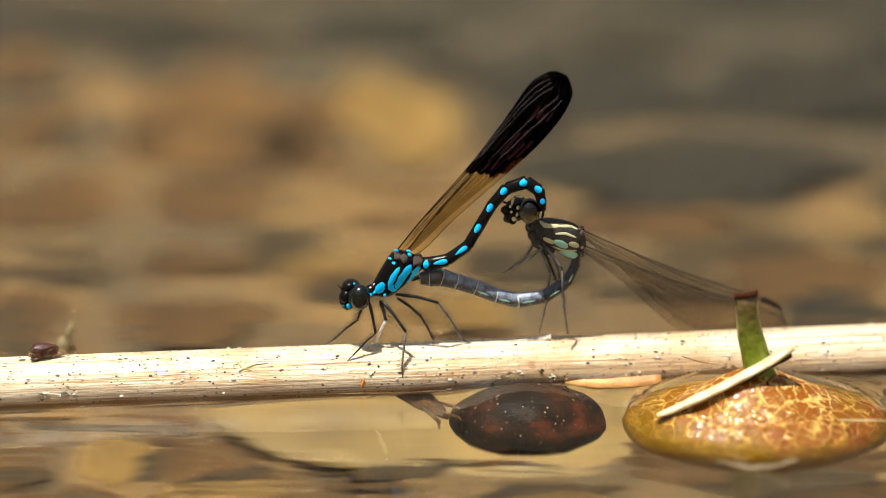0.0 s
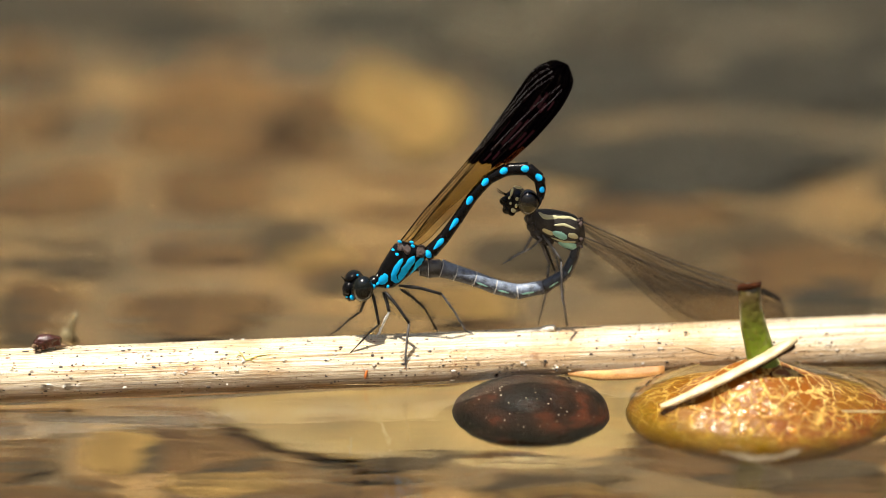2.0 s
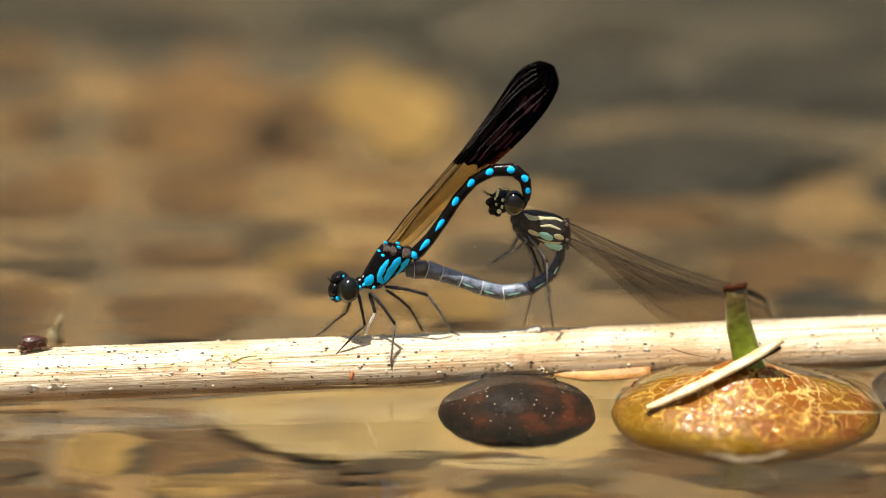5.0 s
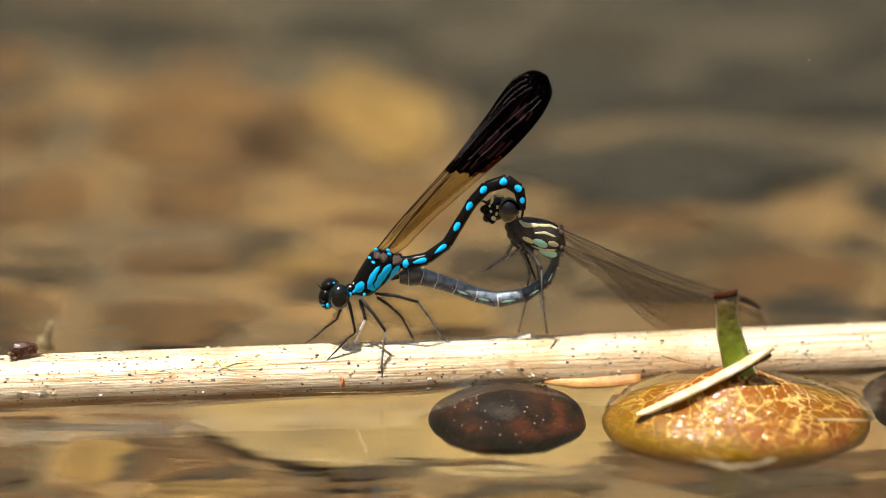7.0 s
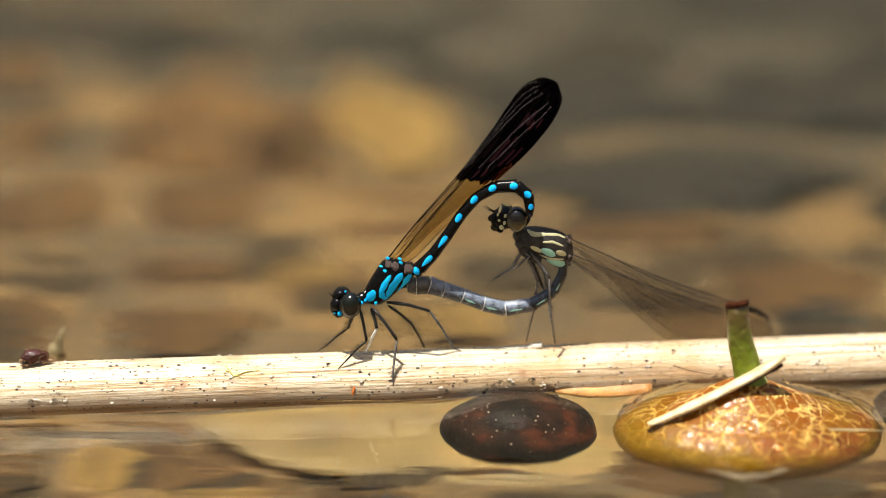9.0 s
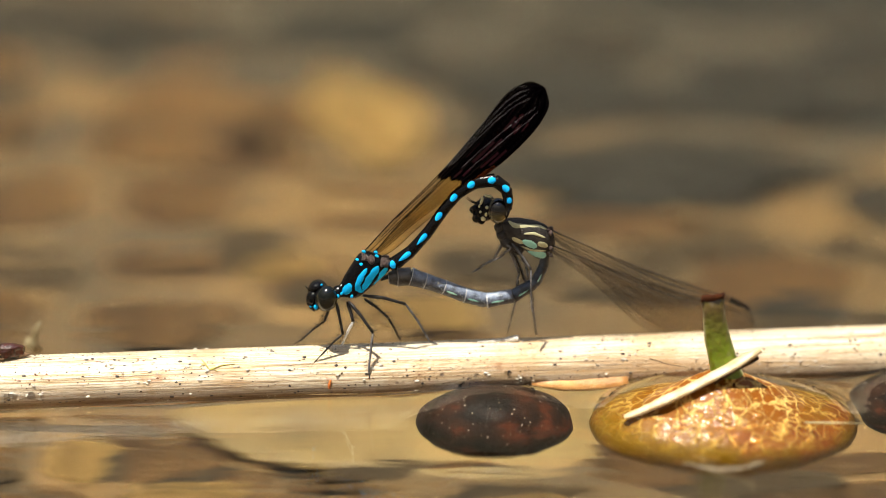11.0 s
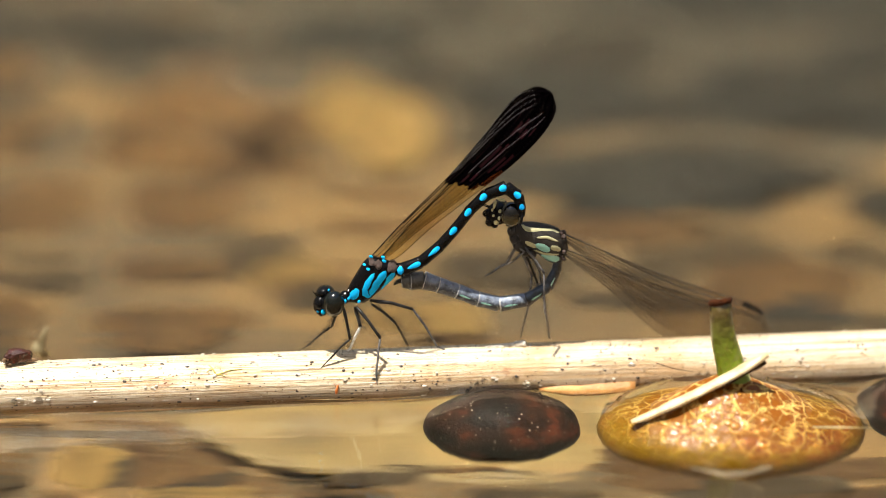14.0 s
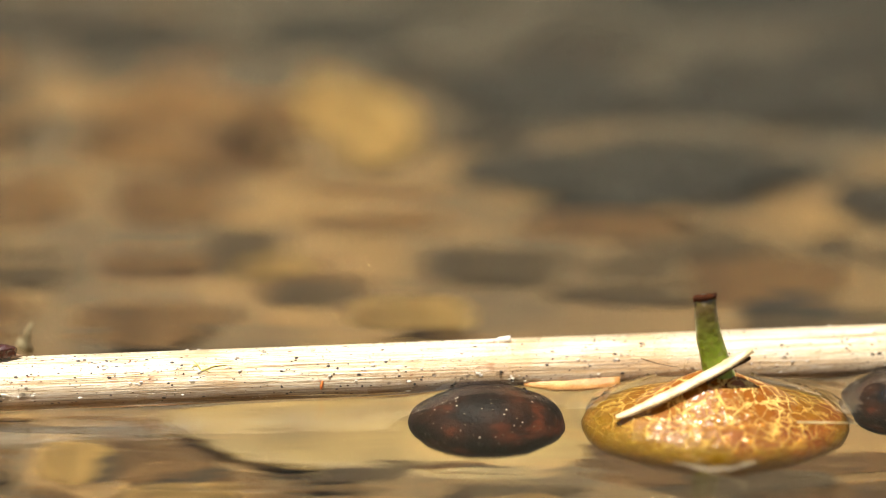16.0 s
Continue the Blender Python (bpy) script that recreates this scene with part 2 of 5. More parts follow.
BLACK = plain("black_cuticle", (0.0025, 0.0025, 0.003), (0.005, 0.0048, 0.0055), 900, 0.2, 0.0, 0.00002, 0.16)
EYE_BLACK = plain("black_compound_eye", (0.002, 0.003, 0.003), (0.005, 0.007, 0.006), 400, 0.17, 0.0, 0.0, 0.6)
BLUE = plain("blue_cuticle", (0.0, 0.4, 0.93), (0.012, 0.52, 0.98), 800, 0.34, 0.0, 0.00003, 0.1)
BLUE_DEEP = plain("azure_cuticle", (0.0, 0.33, 0.9), (0.01, 0.45, 0.97), 800, 0.34, 0.0, 0.00003, 0.1)
BLUE_PALE = plain("pale_aqua_cuticle", (0.22, 0.5, 0.45), (0.32, 0.58, 0.5), 900, 0.4, 0.1)
CREAM = plain("cream_cuticle", (0.36, 0.34, 0.19), (0.52, 0.5, 0.31), 900, 0.4, 0.1)
LEG_BLACK = plain("dark_leg_cuticle", (0.006, 0.0055, 0.006), (0.022, 0.02, 0.02), 1500, 0.35, 0.0, 0.0, 0.3)
LEG_GREY = plain("grey_leg_cuticle", (0.03, 0.028, 0.03), (0.17, 0.16, 0.165), 1500, 0.4, 0.1)
LEG_WHITE = plain("white_leg_bloom", (0.7, 0.7, 0.72), (0.82, 0.82, 0.84), 1500, 0.5)
WING_ROOT = plain("brown_wing_hinge", (0.014, 0.008, 0.007), (0.1, 0.06, 0.05), 5000, 0.55, 0.0, 0.0001)
FEMALE_DARK = plain("dark_grey_cuticle", (0.008, 0.007, 0.007), (0.045, 0.038, 0.035), 1500, 0.4, 0.0, 0.0001, 0.35)
FEMALE_ABDOMEN = (
    female_abdomen_material("dark_blue_cuticle", (0.03, 0.045, 0.075), (0.006, 0.007, 0.01), (0.012, 0.014, 0.02)),
    female_abdomen_material("silver_blue_cuticle", (0.19, 0.225, 0.31), (0.012, 0.015, 0.024), (0.05, 0.056, 0.075)),
    female_abdomen_material("grey_brown_cuticle", (0.1, 0.095, 0.095), (0.01, 0.009, 0.009), (0.03, 0.025, 0.021)),
)
JOINT = plain("pale_joint_membrane", (0.3, 0.3, 0.32), (0.62, 0.61, 0.6), 1500, 0.5)
AMBER = wing_material("amber_wing_membrane", (0.96, 0.932, 0.845), 0.012, (0.3, 0.18, 0.04))
CLEAR_WING = wing_material("clear_wing_membrane", (0.95, 0.93, 0.87), 0.02, (0.2, 0.17, 0.13))
DARK_WING = wing_material("black_wing_membrane", (0.06, 0.03, 0.03), 0.985, (0.0016, 0.001, 0.0014), 0.6)
WINDOW = wing_material("violet_wing_window", (0.2, 0.08, 0.09), 0.95, (0.03, 0.009, 0.013), 0.6)
RUDDY = wing_material("ruddy_wing_edge", (0.42, 0.16, 0.06), 0.5, (0.11, 0.03, 0.01), 0.6)
SMOKE = wing_material("smoky_wing_membrane", (0.976, 0.964, 0.947), 0.035, (0.16, 0.125, 0.095))
STIGMA = wing_material("dark_wing_mark", (0.62, 0.6, 0.6), 0.42, (0.02, 0.019, 0.021))
VEIN = plain("dark_wing_vein", (0.004, 0.0025, 0.002), (0.012, 0.008, 0.005), 1500, 0.6, 0.0, 0.0, 0.05)
VEIN_GLINT = plain("sunlit_wing_vein", (0.16, 0.15, 0.16), (0.4, 0.38, 0.4), 1500, 0.5, 0.0, 0.0, 0.2)
VEIN_GREY = plain("grey_wing_vein", (0.02, 0.017, 0.015), (0.06, 0.05, 0.042), 1500, 0.4, 0.1)
SPLINTER = plain("pale_split_wood", (0.5, 0.34, 0.15), (0.8, 0.68, 0.45), 500, 0.45, 0.1, 0.0001)
TORN = plain("tan_torn_rind", (0.3, 0.13, 0.035), (0.52, 0.28, 0.1), 700, 0.45, 0.1, 0.0001)
BARK_BROWN = plain("brown_rotten_wood", (0.025, 0.014, 0.006), (0.12, 0.065, 0.026), 900, 0.75, 0.0, 0.0004, 0.1)
TWIG_WOOD = plain("tan_brown_twig_wood", (0.14, 0.08, 0.04), (0.38, 0.25, 0.14), 900, 0.6, 0.0, 0.0003)
BARK_DARK = plain("dark_bark_scrap", (0.016, 0.009, 0.005), (0.08, 0.042, 0.018), 900, 0.7, 0.0, 0.0003, 0.15)
TORN_DARK = plain("tan_broken_scale", (0.06, 0.03, 0.014), (0.34, 0.2, 0.1), 1800, 0.5, 0.1, 0.0002)
RESIN = plain("dark_red_bud", (0.012, 0.004, 0.003), (0.08, 0.016, 0.008), 700, 0.14, 0.6, 0.0001)
SPECK = plain("dark_fungus_speck", (0.02, 0.015, 0.013), (0.09, 0.065, 0.05), 2000, 0.3, 0.9)
RUST = plain("rust_fungus_scab", (0.16, 0.05, 0.02), (0.42, 0.2, 0.1), 2500, 0.35, 0.4, 0.0002)
CRUST = plain("pale_mineral_crust", (0.5, 0.42, 0.33), (0.85, 0.8, 0.72), 2500, 0.12, 1.0, 0.0001)
ORANGE = plain("orange_mite", (0.5, 0.13, 0.02), (0.65, 0.2, 0.04), 2000, 0.4, 0.2)
ALGA = plain("yellow_green_alga", (0.42, 0.36, 0.07), (0.55, 0.48, 0.16), 1500, 0.5)
GRASS = plain("bleached_grass", (0.2, 0.16, 0.08), (0.32, 0.26, 0.14), 500, 0.7)
DROP = Shader("water_drop", 0.0)
DROP.bsdf.inputs["Transmission Weight"].default_value, DROP.bsdf.inputs["IOR"].default_value = 1.0, 1.333
DROP = DROP.mat
FILM = wing_material("papery_seed_film", (0.95, 0.93, 0.87), 0.16, (0.55, 0.45, 0.32), 0.2)


def stem_material():
    s = Shader("green_fruit_stalk", 0.28, coat=0.4)
    up = s.nodes.new("ShaderNodeMapRange")
    s.put(up.inputs[0], s.math("ADD", s.axis(2), s.math("MULTIPLY", s.math("SUBTRACT", s.noise(500, 4), 0.5), 0.0035)))
    up.inputs[1].default_value, up.inputs[2].default_value = 0.0108, 0.0148
    tone = s.mix(up.outputs[0], (0.13, 0.185, 0.006), (0.075, 0.05, 0.014))
    fine = s.noise(1800, 3)
    s.base(s.mix(s.ramp(fine, (0.5, 0.0), (0.75, 0.5)), tone, (0.16, 0.14, 0.025)))
    s.bump(s.math("ADD", fine, s.math("MULTIPLY", s.cells(1400), -0.8)), 0.00012)
    return s.mat


STEM_GREEN = stem_material()
WET_WART = plain("wet_amber_wart", (0.3, 0.1, 0.005), (0.5, 0.25, 0.04), 900, 0.2, 1.0, 0.0, 1.0)
STEM_CUT = plain("brown_cut_stalk_end", (0.03, 0.008, 0.003), (0.1, 0.03, 0.009), 1500, 0.85, 0.0, 0.0003, 0.1)


# ---- mesh helpers ----
def part(name, bm, material, parent=None, label=""):
    """Links a bmesh as one smooth mesh object, under its thing or on its own."""
    me = bpy.data.meshes.new(name)
    bmesh.ops.recalc_face_normals(bm, faces=bm.faces)
    bm.to_mesh(me)
    bm.free()
    for m in material if isinstance(material, (list, tuple)) else [material]:
        me.materials.append(m)
    for p in me.polygons:
        p.use_smooth = True
    ob = new(name, me)
    if parent:
        ob.parent = parent
    if label:
        tagged(ob, label)
    return ob


def sheet_object(name, verts, faces, material):
    me = bpy.data.meshes.new(name)
    me.from_pydata(verts, [], faces)
    me.materials.append(material)
    me.polygons.foreach_set("use_smooth", [True] * len(me.polygons))
    me.update()
    return new(name, me)


def grid_faces(nx, ny):
    return [(j * nx + i, j * nx + i + 1, (j + 1) * nx + i + 1, (j + 1) * nx + i) for j in range(ny - 1) for i in range(nx - 1)]


def tube(bm, points, radii, sides=6, material=0, squash=1.0):
    """A closed tube through points, with a radius at each."""
    pts = [Vector(p) for p in points]
    rings = []
    side = None
    for i, p in enumerate(pts):
        way = (pts[min(i + 1, len(pts) - 1)] - pts[max(i - 1, 0)]).normalized()
        if side is None:
            side = way.orthogonal().normalized()
        side = (side - way * side.dot(way)).normalized()
        up = way.cross(side)
        rings.append([bm.verts.new(p + (side * math.cos(a) + up * math.sin(a) * squash) * radii[i])
                      for a in (2 * math.pi * k / sides for k in range(sides))])
    for r, q in zip(rings, rings[1:]):
        for k in range(sides):
            bm.faces.new((r[k], r[(k + 1) % sides], q[(k + 1) % sides], q[k])).material_index = material
    bm.faces.new(rings[0]).material_index = material
    bm.faces.new(rings[-1]).material_index = material


def loft(bm, rings, sides=20, move=None, material=0, power=1.0):
    """A body along +X. rings: (s, bottom, top, half width)."""
    move = move or Matrix()
    made = []
    for s, lo, hi, w in rings:
        c, h = (lo + hi) / 2, (hi - lo) / 2
        row = []
        for k in range(sides):
            a = 2 * math.pi * k / sides
            ca, sa = math.cos(a), math.sin(a)
            row.append(bm.verts.new(move @ Vector((s, w * math.copysign(abs(ca) ** power, ca), c + h * math.copysign(abs(sa) ** power, sa)))))
        made.append(row)
    for r, q in zip(made, made[1:]):
        for k in range(sides):
            bm.faces.new((r[k], r[(k + 1) % sides], q[(k + 1) % sides], q[k])).material_index = material
    for r in (made[0], made[-1]):
        bm.faces.new(r).material_index = material


def ball(bm, centre, radii, turn=(0, 0, 0), material=0, u=20, v=14):
    m = Matrix.LocRotScale(Vector(centre), Euler([radians(a) for a in turn]), Vector(radii))
    rows = []
    for i in range(1, v):
        a = math.pi * i / v
        rows.append([bm.verts.new(m @ Vector((math.sin(a) * math.cos(b), math.sin(a) * math.sin(b), math.cos(a)))) for b in (2 * math.pi * k / u for k in range(u))])
    top, low = bm.verts.new(m @ Vector((0, 0, 1))), bm.verts.new(m @ Vector((0, 0, -1)))
    faces = [(rows[0][k], rows[0][(k + 1) % u], top) for k in range(u)] + [(rows[-1][(k + 1) % u], rows[-1][k], low) for k in range(u)]
    for r, q in zip(rows, rows[1:]):
        faces += [(r[k], q[k], q[(k + 1) % u], r[(k + 1) % u]) for k in range(u)]
    for f in faces:
        bm.faces.new(f).material_index = material


def between(x, table):
    """Straight steps between the pairs (x, y) of a table."""
    return float(np.interp(x, [a for a, _ in table], [b for _, b in table]))


def smooth_between(x, table):
    xs, ys = [a for a, _ in table], [b for _, b in table]
    i = max(0, min(len(xs) - 2, int(np.searchsorted(xs, x)) - 1))
    f = min(1.0, max(0.0, (x - xs[i]) / (xs[i + 1] - xs[i])))
    m0 = (ys[i + 1] - ys[i - 1]) / (xs[i + 1] - xs[i - 1]) if i else (ys[1] - ys[0]) / (xs[1] - xs[0])
    m1 = (ys[i + 2] - ys[i]) / (xs[i + 2] - xs[i]) if i + 2 < len(xs) else (ys[-1] - ys[-2]) / (xs[-1] - xs[-2])
    d = xs[i + 1] - xs[i]
    return (2 * f**3 - 3 * f**2 + 1) * ys[i] + (f**3 - 2 * f**2 + f) * d * m0 + (-2 * f**3 + 3 * f**2) * ys[i + 1] + (f**3 - f**2) * d * m1


# ---- the setting: stream bed, added unseen banks and water ----
STICK_R, STICK_Z, STICK_TURN = 3.1 * MM, 1.3 * MM, 6.42
DEPTH = 0.08


def graded(lo, hi, step, end_lo, end_hi, grow):
    """Even steps between lo and hi, and ever longer ones out to the ends."""
    mid = list(np.arange(lo, hi + step / 2, step))
    out, d, x = [], step, hi
    while x < end_hi:
        d *= grow
        x += d
        out.append(min(x, end_hi))
    back, d, x = [], step, lo
    while x > end_lo:
        d *= grow
        x -= d
        back.append(max(x, end_lo))
    return back[::-1] + mid + out


def bed_height(x, y):
    far = math.hypot(x, y - 0.2)
    z = -DEPTH + 0.006 * noise.noise((x * 14, y * 14, 3.1)) + 0.0025 * noise.noise((x * 60, y * 60, 7.7))
    if far > 1.2:
        z += 0.09 * min(1, (far - 1.2) / 0.9)
    if far > 2.1:
        # steep unseen banks, added to keep bright sky out of the water's reflections
        rise = far - 2.1
        z += rise * 1.0 * (1 + 0.35 * noise.noise((x * 0.3, y * 0.3, 1.0))) + 0.12 * min(1, rise) * noise.noise((x * 1.7, y * 1.7, 5.0))
    return z


def build_bed():
    xs = graded(-0.16, 0.16, 0.005, -60, 60, 1.22)
    ys = graded(-0.05, 0.42, 0.005, -60, 60, 1.22)
    verts = [(x, y, bed_height(x, y)) for y in ys for x in xs]
    ob = sheet_object("ground", verts, grid_faces(len(xs), len(ys)), BED)
    return tagged(ob, "brown silty stream bed rising to added unseen mossy banks", "ground", kind="structure")


FRUIT_AT, FRUIT_R = (31.1 * MM, -8.5 * MM, -3.7 * MM), (13.0 * MM, 9.8 * MM, 7.1 * MM)
SEED_AT, SEED_R = (8.6 * MM, -5.2 * MM, -5.9 * MM), (7.9 * MM, 6.9 * MM, 6.7 * MM)
SEED_B_AT, SEED_B_R = (51.8 * MM, -0.8 * MM, -5.5 * MM), (7.4 * MM, 6.5 * MM, 6.5 * MM)


def water_height(x, y):
    """Small ripples, and the water drawn up round what floats."""
    open_water = min(1.0, max(0.2, (y - 0.01) / 0.06))
    z = open_water * (0.00022 * math.sin(y * 190 - x * 22 + 1.6 * math.sin(x * 40 + y * 25)) + 0.00016 * math.sin(y * 330 + x * 50 + 2.0 * math.sin(x * 28)))
    z += open_water * 0.00075 * noise.noise((x * 20, y * 75, 2.0))
    for (cx, cy, cz), (rx, ry, rz), lift in ((FRUIT_AT, FRUIT_R, 1.4), (SEED_B_AT, SEED_B_R, 0.9)):
        e = math.hypot((x - cx) / rx, (y - cy) / ry)
        cut = math.sqrt(max(0.05, 1 - (cz / rz) ** 2))
        d = max(0.0, e - cut) * min(rx, ry)
        near = math.exp(-d / (1.35 * MM))
        z += lift * MM * near
    # the sunken seed lifts the surface in a low dome
    e = math.hypot((x - SEED_AT[0]) / SEED_R[0], (y - SEED_AT[1]) / SEED_R[1])
    z += 1.15 * MM * math.exp(-((e / 0.8) ** 2))
    a = math.tan(radians(STICK_TURN))
    off = abs(y - a * x) * math.cos(radians(STICK_TURN))
    z += (0.7 + 0.5 * math.exp(-(((x - SEED_AT[0]) / (7 * MM)) ** 2))) * MM * math.exp(-max(0.0, off - 2.8 * MM) / (1.2 * MM))
    return z


def build_water():
    xs = graded(-0.062, 0.064, 0.0007, -2.6, 2.6, 1.12)
    ys = graded(-0.040, 0.016, 0.0007, -2.6, 2.9, 1.06)
    verts = [(x, y, water_height(x, y)) for y in ys for x in xs]
    ob = sheet_object("water", verts, grid_faces(len(xs), len(ys)), WATER)
    ob.visible_shadow = False
    return tagged(ob, "clear calm shallow stream water with faint ripples", "water", kind="structure")


build_bed()
build_water()


# ---- stones on the bed ----
def stone_mesh(seed, name):
    rng = random.Random(seed)
    bm = bmesh.new()
    bmesh.ops.create_icosphere(bm, subdivisions=4, radius=1.0)
    off = Vector((rng.uniform(0, 50), rng.uniform(0, 50), rng.uniform(0, 50)))
    for v in bm.verts:
        p = v.co.copy()
        f = 1 + 0.28 * noise.noise(p * 1.1 + off) + 0.1 * noise.noise(p * 2.6 + off) + 0.03 * noise.noise(p * 7 + off)
        v.co = p * f
    me = bpy.data.meshes.new(name)
    bm.to_mesh(me)
    bm.free()
    for p in me.polygons:
        p.use_smooth = True
    me.materials.append(STONES["tan"])
    return me


STONE_SHAPES = [stone_mesh(s, "stone") for s in range(6)]
TONES = {}
for TONE in STONES:
    TONES[TONE] = []
    for SHAPE in STONE_SHAPES:
        TONES[TONE].append(SHAPE.copy())
        TONES[TONE][-1].materials[0] = STONES[TONE]


def stone(tone, shape, x, y, rx, ry, rz, turn=0, lean=0, name="stone", lift=0.6):
    ob = new(name, TONES[tone][shape])
    if 85 < y < 150:
        ry, rz = ry * 1.25, rz * 0.38
    ob.matrix_basis = pose(x * MM, y * MM, bed_height(x * MM, y * MM) + rz * MM * lift, 0, lean, turn) @ Matrix.Diagonal((rx * MM, ry * MM, rz * MM, 1))
    words = {"gold": "pale ochre", "orange": "rusty brown", "tan": "tan", "dun": "dull brown", "grey": "dark grey-brown"}[tone]
    return tagged(ob, "smooth " + words + " river stone lying on the stream bed", "stone", "stones on the bed")


def build_stones():
    for row in (
        ("gold", 2, -8, 186, 8.0, 22.0, 5.0, 20), ("orange", 1, -35, 182, 15.9, 20.1, 9.0, 4), ("orange", 3, -70, 210, 6.0, 9.3, 3.5, 10), ("orange", 4, -64, 178, 5.2, 8.2, 3.0, 0),
        ("dun", 4, -35, 227, 7.7, 8.5, 4.6, 0), ("dun", 5, 30, 224, 13.9, 8.4, 8.2, 6), ("orange", 1, -57, 143, 10.6, 8.2, 6.2, 0), ("orange", 2, -34, 143, 8.8, 7.6, 5.2, 12),
        ("gold", 2, -19, 121, 5.5, 4.5, 3.2, 0), ("gold", 3, 1, 101, 8.1, 4.2, 4.6, 0), ("orange", 4, -33, 100, 10.1, 5.0, 5.9, 8), ("orange", 5, -56, 105, 4.9, 6.9, 2.9, 20),
        ("orange", 1, 30, 134, 12.9, 4.2, 4.6, -6), ("tan", 0, 37, 122, 8.4, 4.2, 4.4, 0), ("dun", 3, 53, 105, 7.6, 6.3, 4.5, 0), ("grey", 3, 24, 194, 19.5, 12.7, 9.0, 0),
        ("grey", 4, 37, 154, 24.8, 9.6, 9.0, 0), ("grey", 0, 57, 193, 15.4, 17.4, 9.0, 0), ("grey", 2, -14, 233, 12.5, 11.4, 7.4, 4), ("grey", 5, -50, 221, 8.1, 8.9, 4.8, 0),
        ("tan", 0, -55, 121, 9.2, 4.2, 4.4, 0), ("orange", 2, -4, 137, 11.3, 6.3, 6.7, 0), ("dun", 5, 47, 146, 6.2, 6.3, 3.6, 10), ("tan", 1, -12, 109, 7.4, 4.2, 4.1, 0),
        ("orange", 3, -74, 168, 5.1, 12.1, 3.0, 0), ("tan", 2, 12, 118, 10.0, 4.2, 3.2, 0), ("tan", 0, 30, 109, 10.2, 4.2, 3.4, 0), ("orange", 5, -35, 122, 8.8, 4.2, 4.4, 0),
    ):
        stone(*row)
    for row in (
        ("orange", 5, -21, 188, 6, 15, 3.2, 10), ("orange", 3, -22, 165, 8, 7, 2.6, -8), ("gold", 4, -40, 60, 4.2, 4.5, 2.4, 10), ("gold", 5, -26, 49, 8, 3, 2.2, -8), ("orange", 0, -48, 45, 10, 2.5, 1.4, 0), ("tan", 1, 12, 45, 10, 2.6, 2, 6), ("orange", 2, -30, 58, 6, 2.6, 2.2, -5),
        ("grey", 0, -85, 250, 14, 12, 5, 0), ("grey", 4, 66, 262, 34, 17, 5, -6), ("dun", 4, -72, 240, 26, 16, 5, 0), ("grey", 3, 85, 215, 20, 12, 5, 0),
    ):
        stone(*row)
    rng = random.Random(11)
    for _ in range(60):
        x, y = rng.uniform(-110, 110), rng.uniform(70, 290)
        r = rng.uniform(4, 9) * (0.7 + y / 400)
        stone(rng.choice(("orange", "tan", "tan") if y < 140 else ("dun", "grey", "grey") if y > 195 or x > 8 else ("orange", "orange", "dun", "grey")), rng.randrange(6), x, y, r, r * rng.uniform(0.6, 1.1), r * rng.uniform(0.18, 0.32), rng.uniform(-30, 30))
    for _ in range(75):
        x, y = rng.uniform(-75, 75), rng.uniform(34, 80)
        q = rng.uniform(1.6, 4.2)
        stone(rng.choice(("orange", "orange", "orange", "tan")), rng.randrange(6), x, y, q * 1.9, q * rng.uniform(0.4, 0.7), q * rng.uniform(0.2, 0.35), rng.uniform(-25, 25))
    for row in (("orange", 2, -20, 61, 11, 1.3, 0.8, -24), ("tan", 4, 2, 53.5, 12, 1.0, 0.7, -8), ("tan", 5, -42, 69, 12, 2.2, 1.4, -4), ("tan", 3, 38, 50, 14, 4.5, 1.5, 0), ("orange", 0, 62, 47, 12, 4.5, 1.5, 0), ("orange", 1, -8, 44, 9, 3, 1.3, 4), ("gold", 3, 14, 42, 7, 2.6, 1.2, -4), ("orange", 4, -18, 47, 6, 2.4, 1.2, 8), ("orange", 3, -28, 51, 7, 1.2, 0.8, 0)):
        stone(*row)
    bm = bmesh.new()
    ball(bm, (0, 0, 0), (1, 1, 1), (0, 0, 0), 0, 72, 24)
    for v in bm.verts:
        f = 1 + 0.05 * noise.noise((v.co.x * 1.6, v.co.y * 1.6, 4.0)) + 0.015 * noise.noise((v.co.x * 6, v.co.y * 6, 1.0))
        v.co = Vector((v.co.x * 34 * f, v.co.y * 20.5 * f, math.copysign(abs(v.co.z) ** 0.6, v.co.z) * (2.0 + 0.5 * noise.noise((v.co.x * 2, v.co.y * 2, 0))))) * MM
    slab = part("flat_stone", bm, SLAB)
    slab.matrix_basis = pose(3 * MM, 70 * MM, bed_height(0.003, 0.07) + 1.2 * MM, 0, 0, -6)
    tagged(slab, "broad pale flat stone lying under the water", "stone", "stones on the bed")


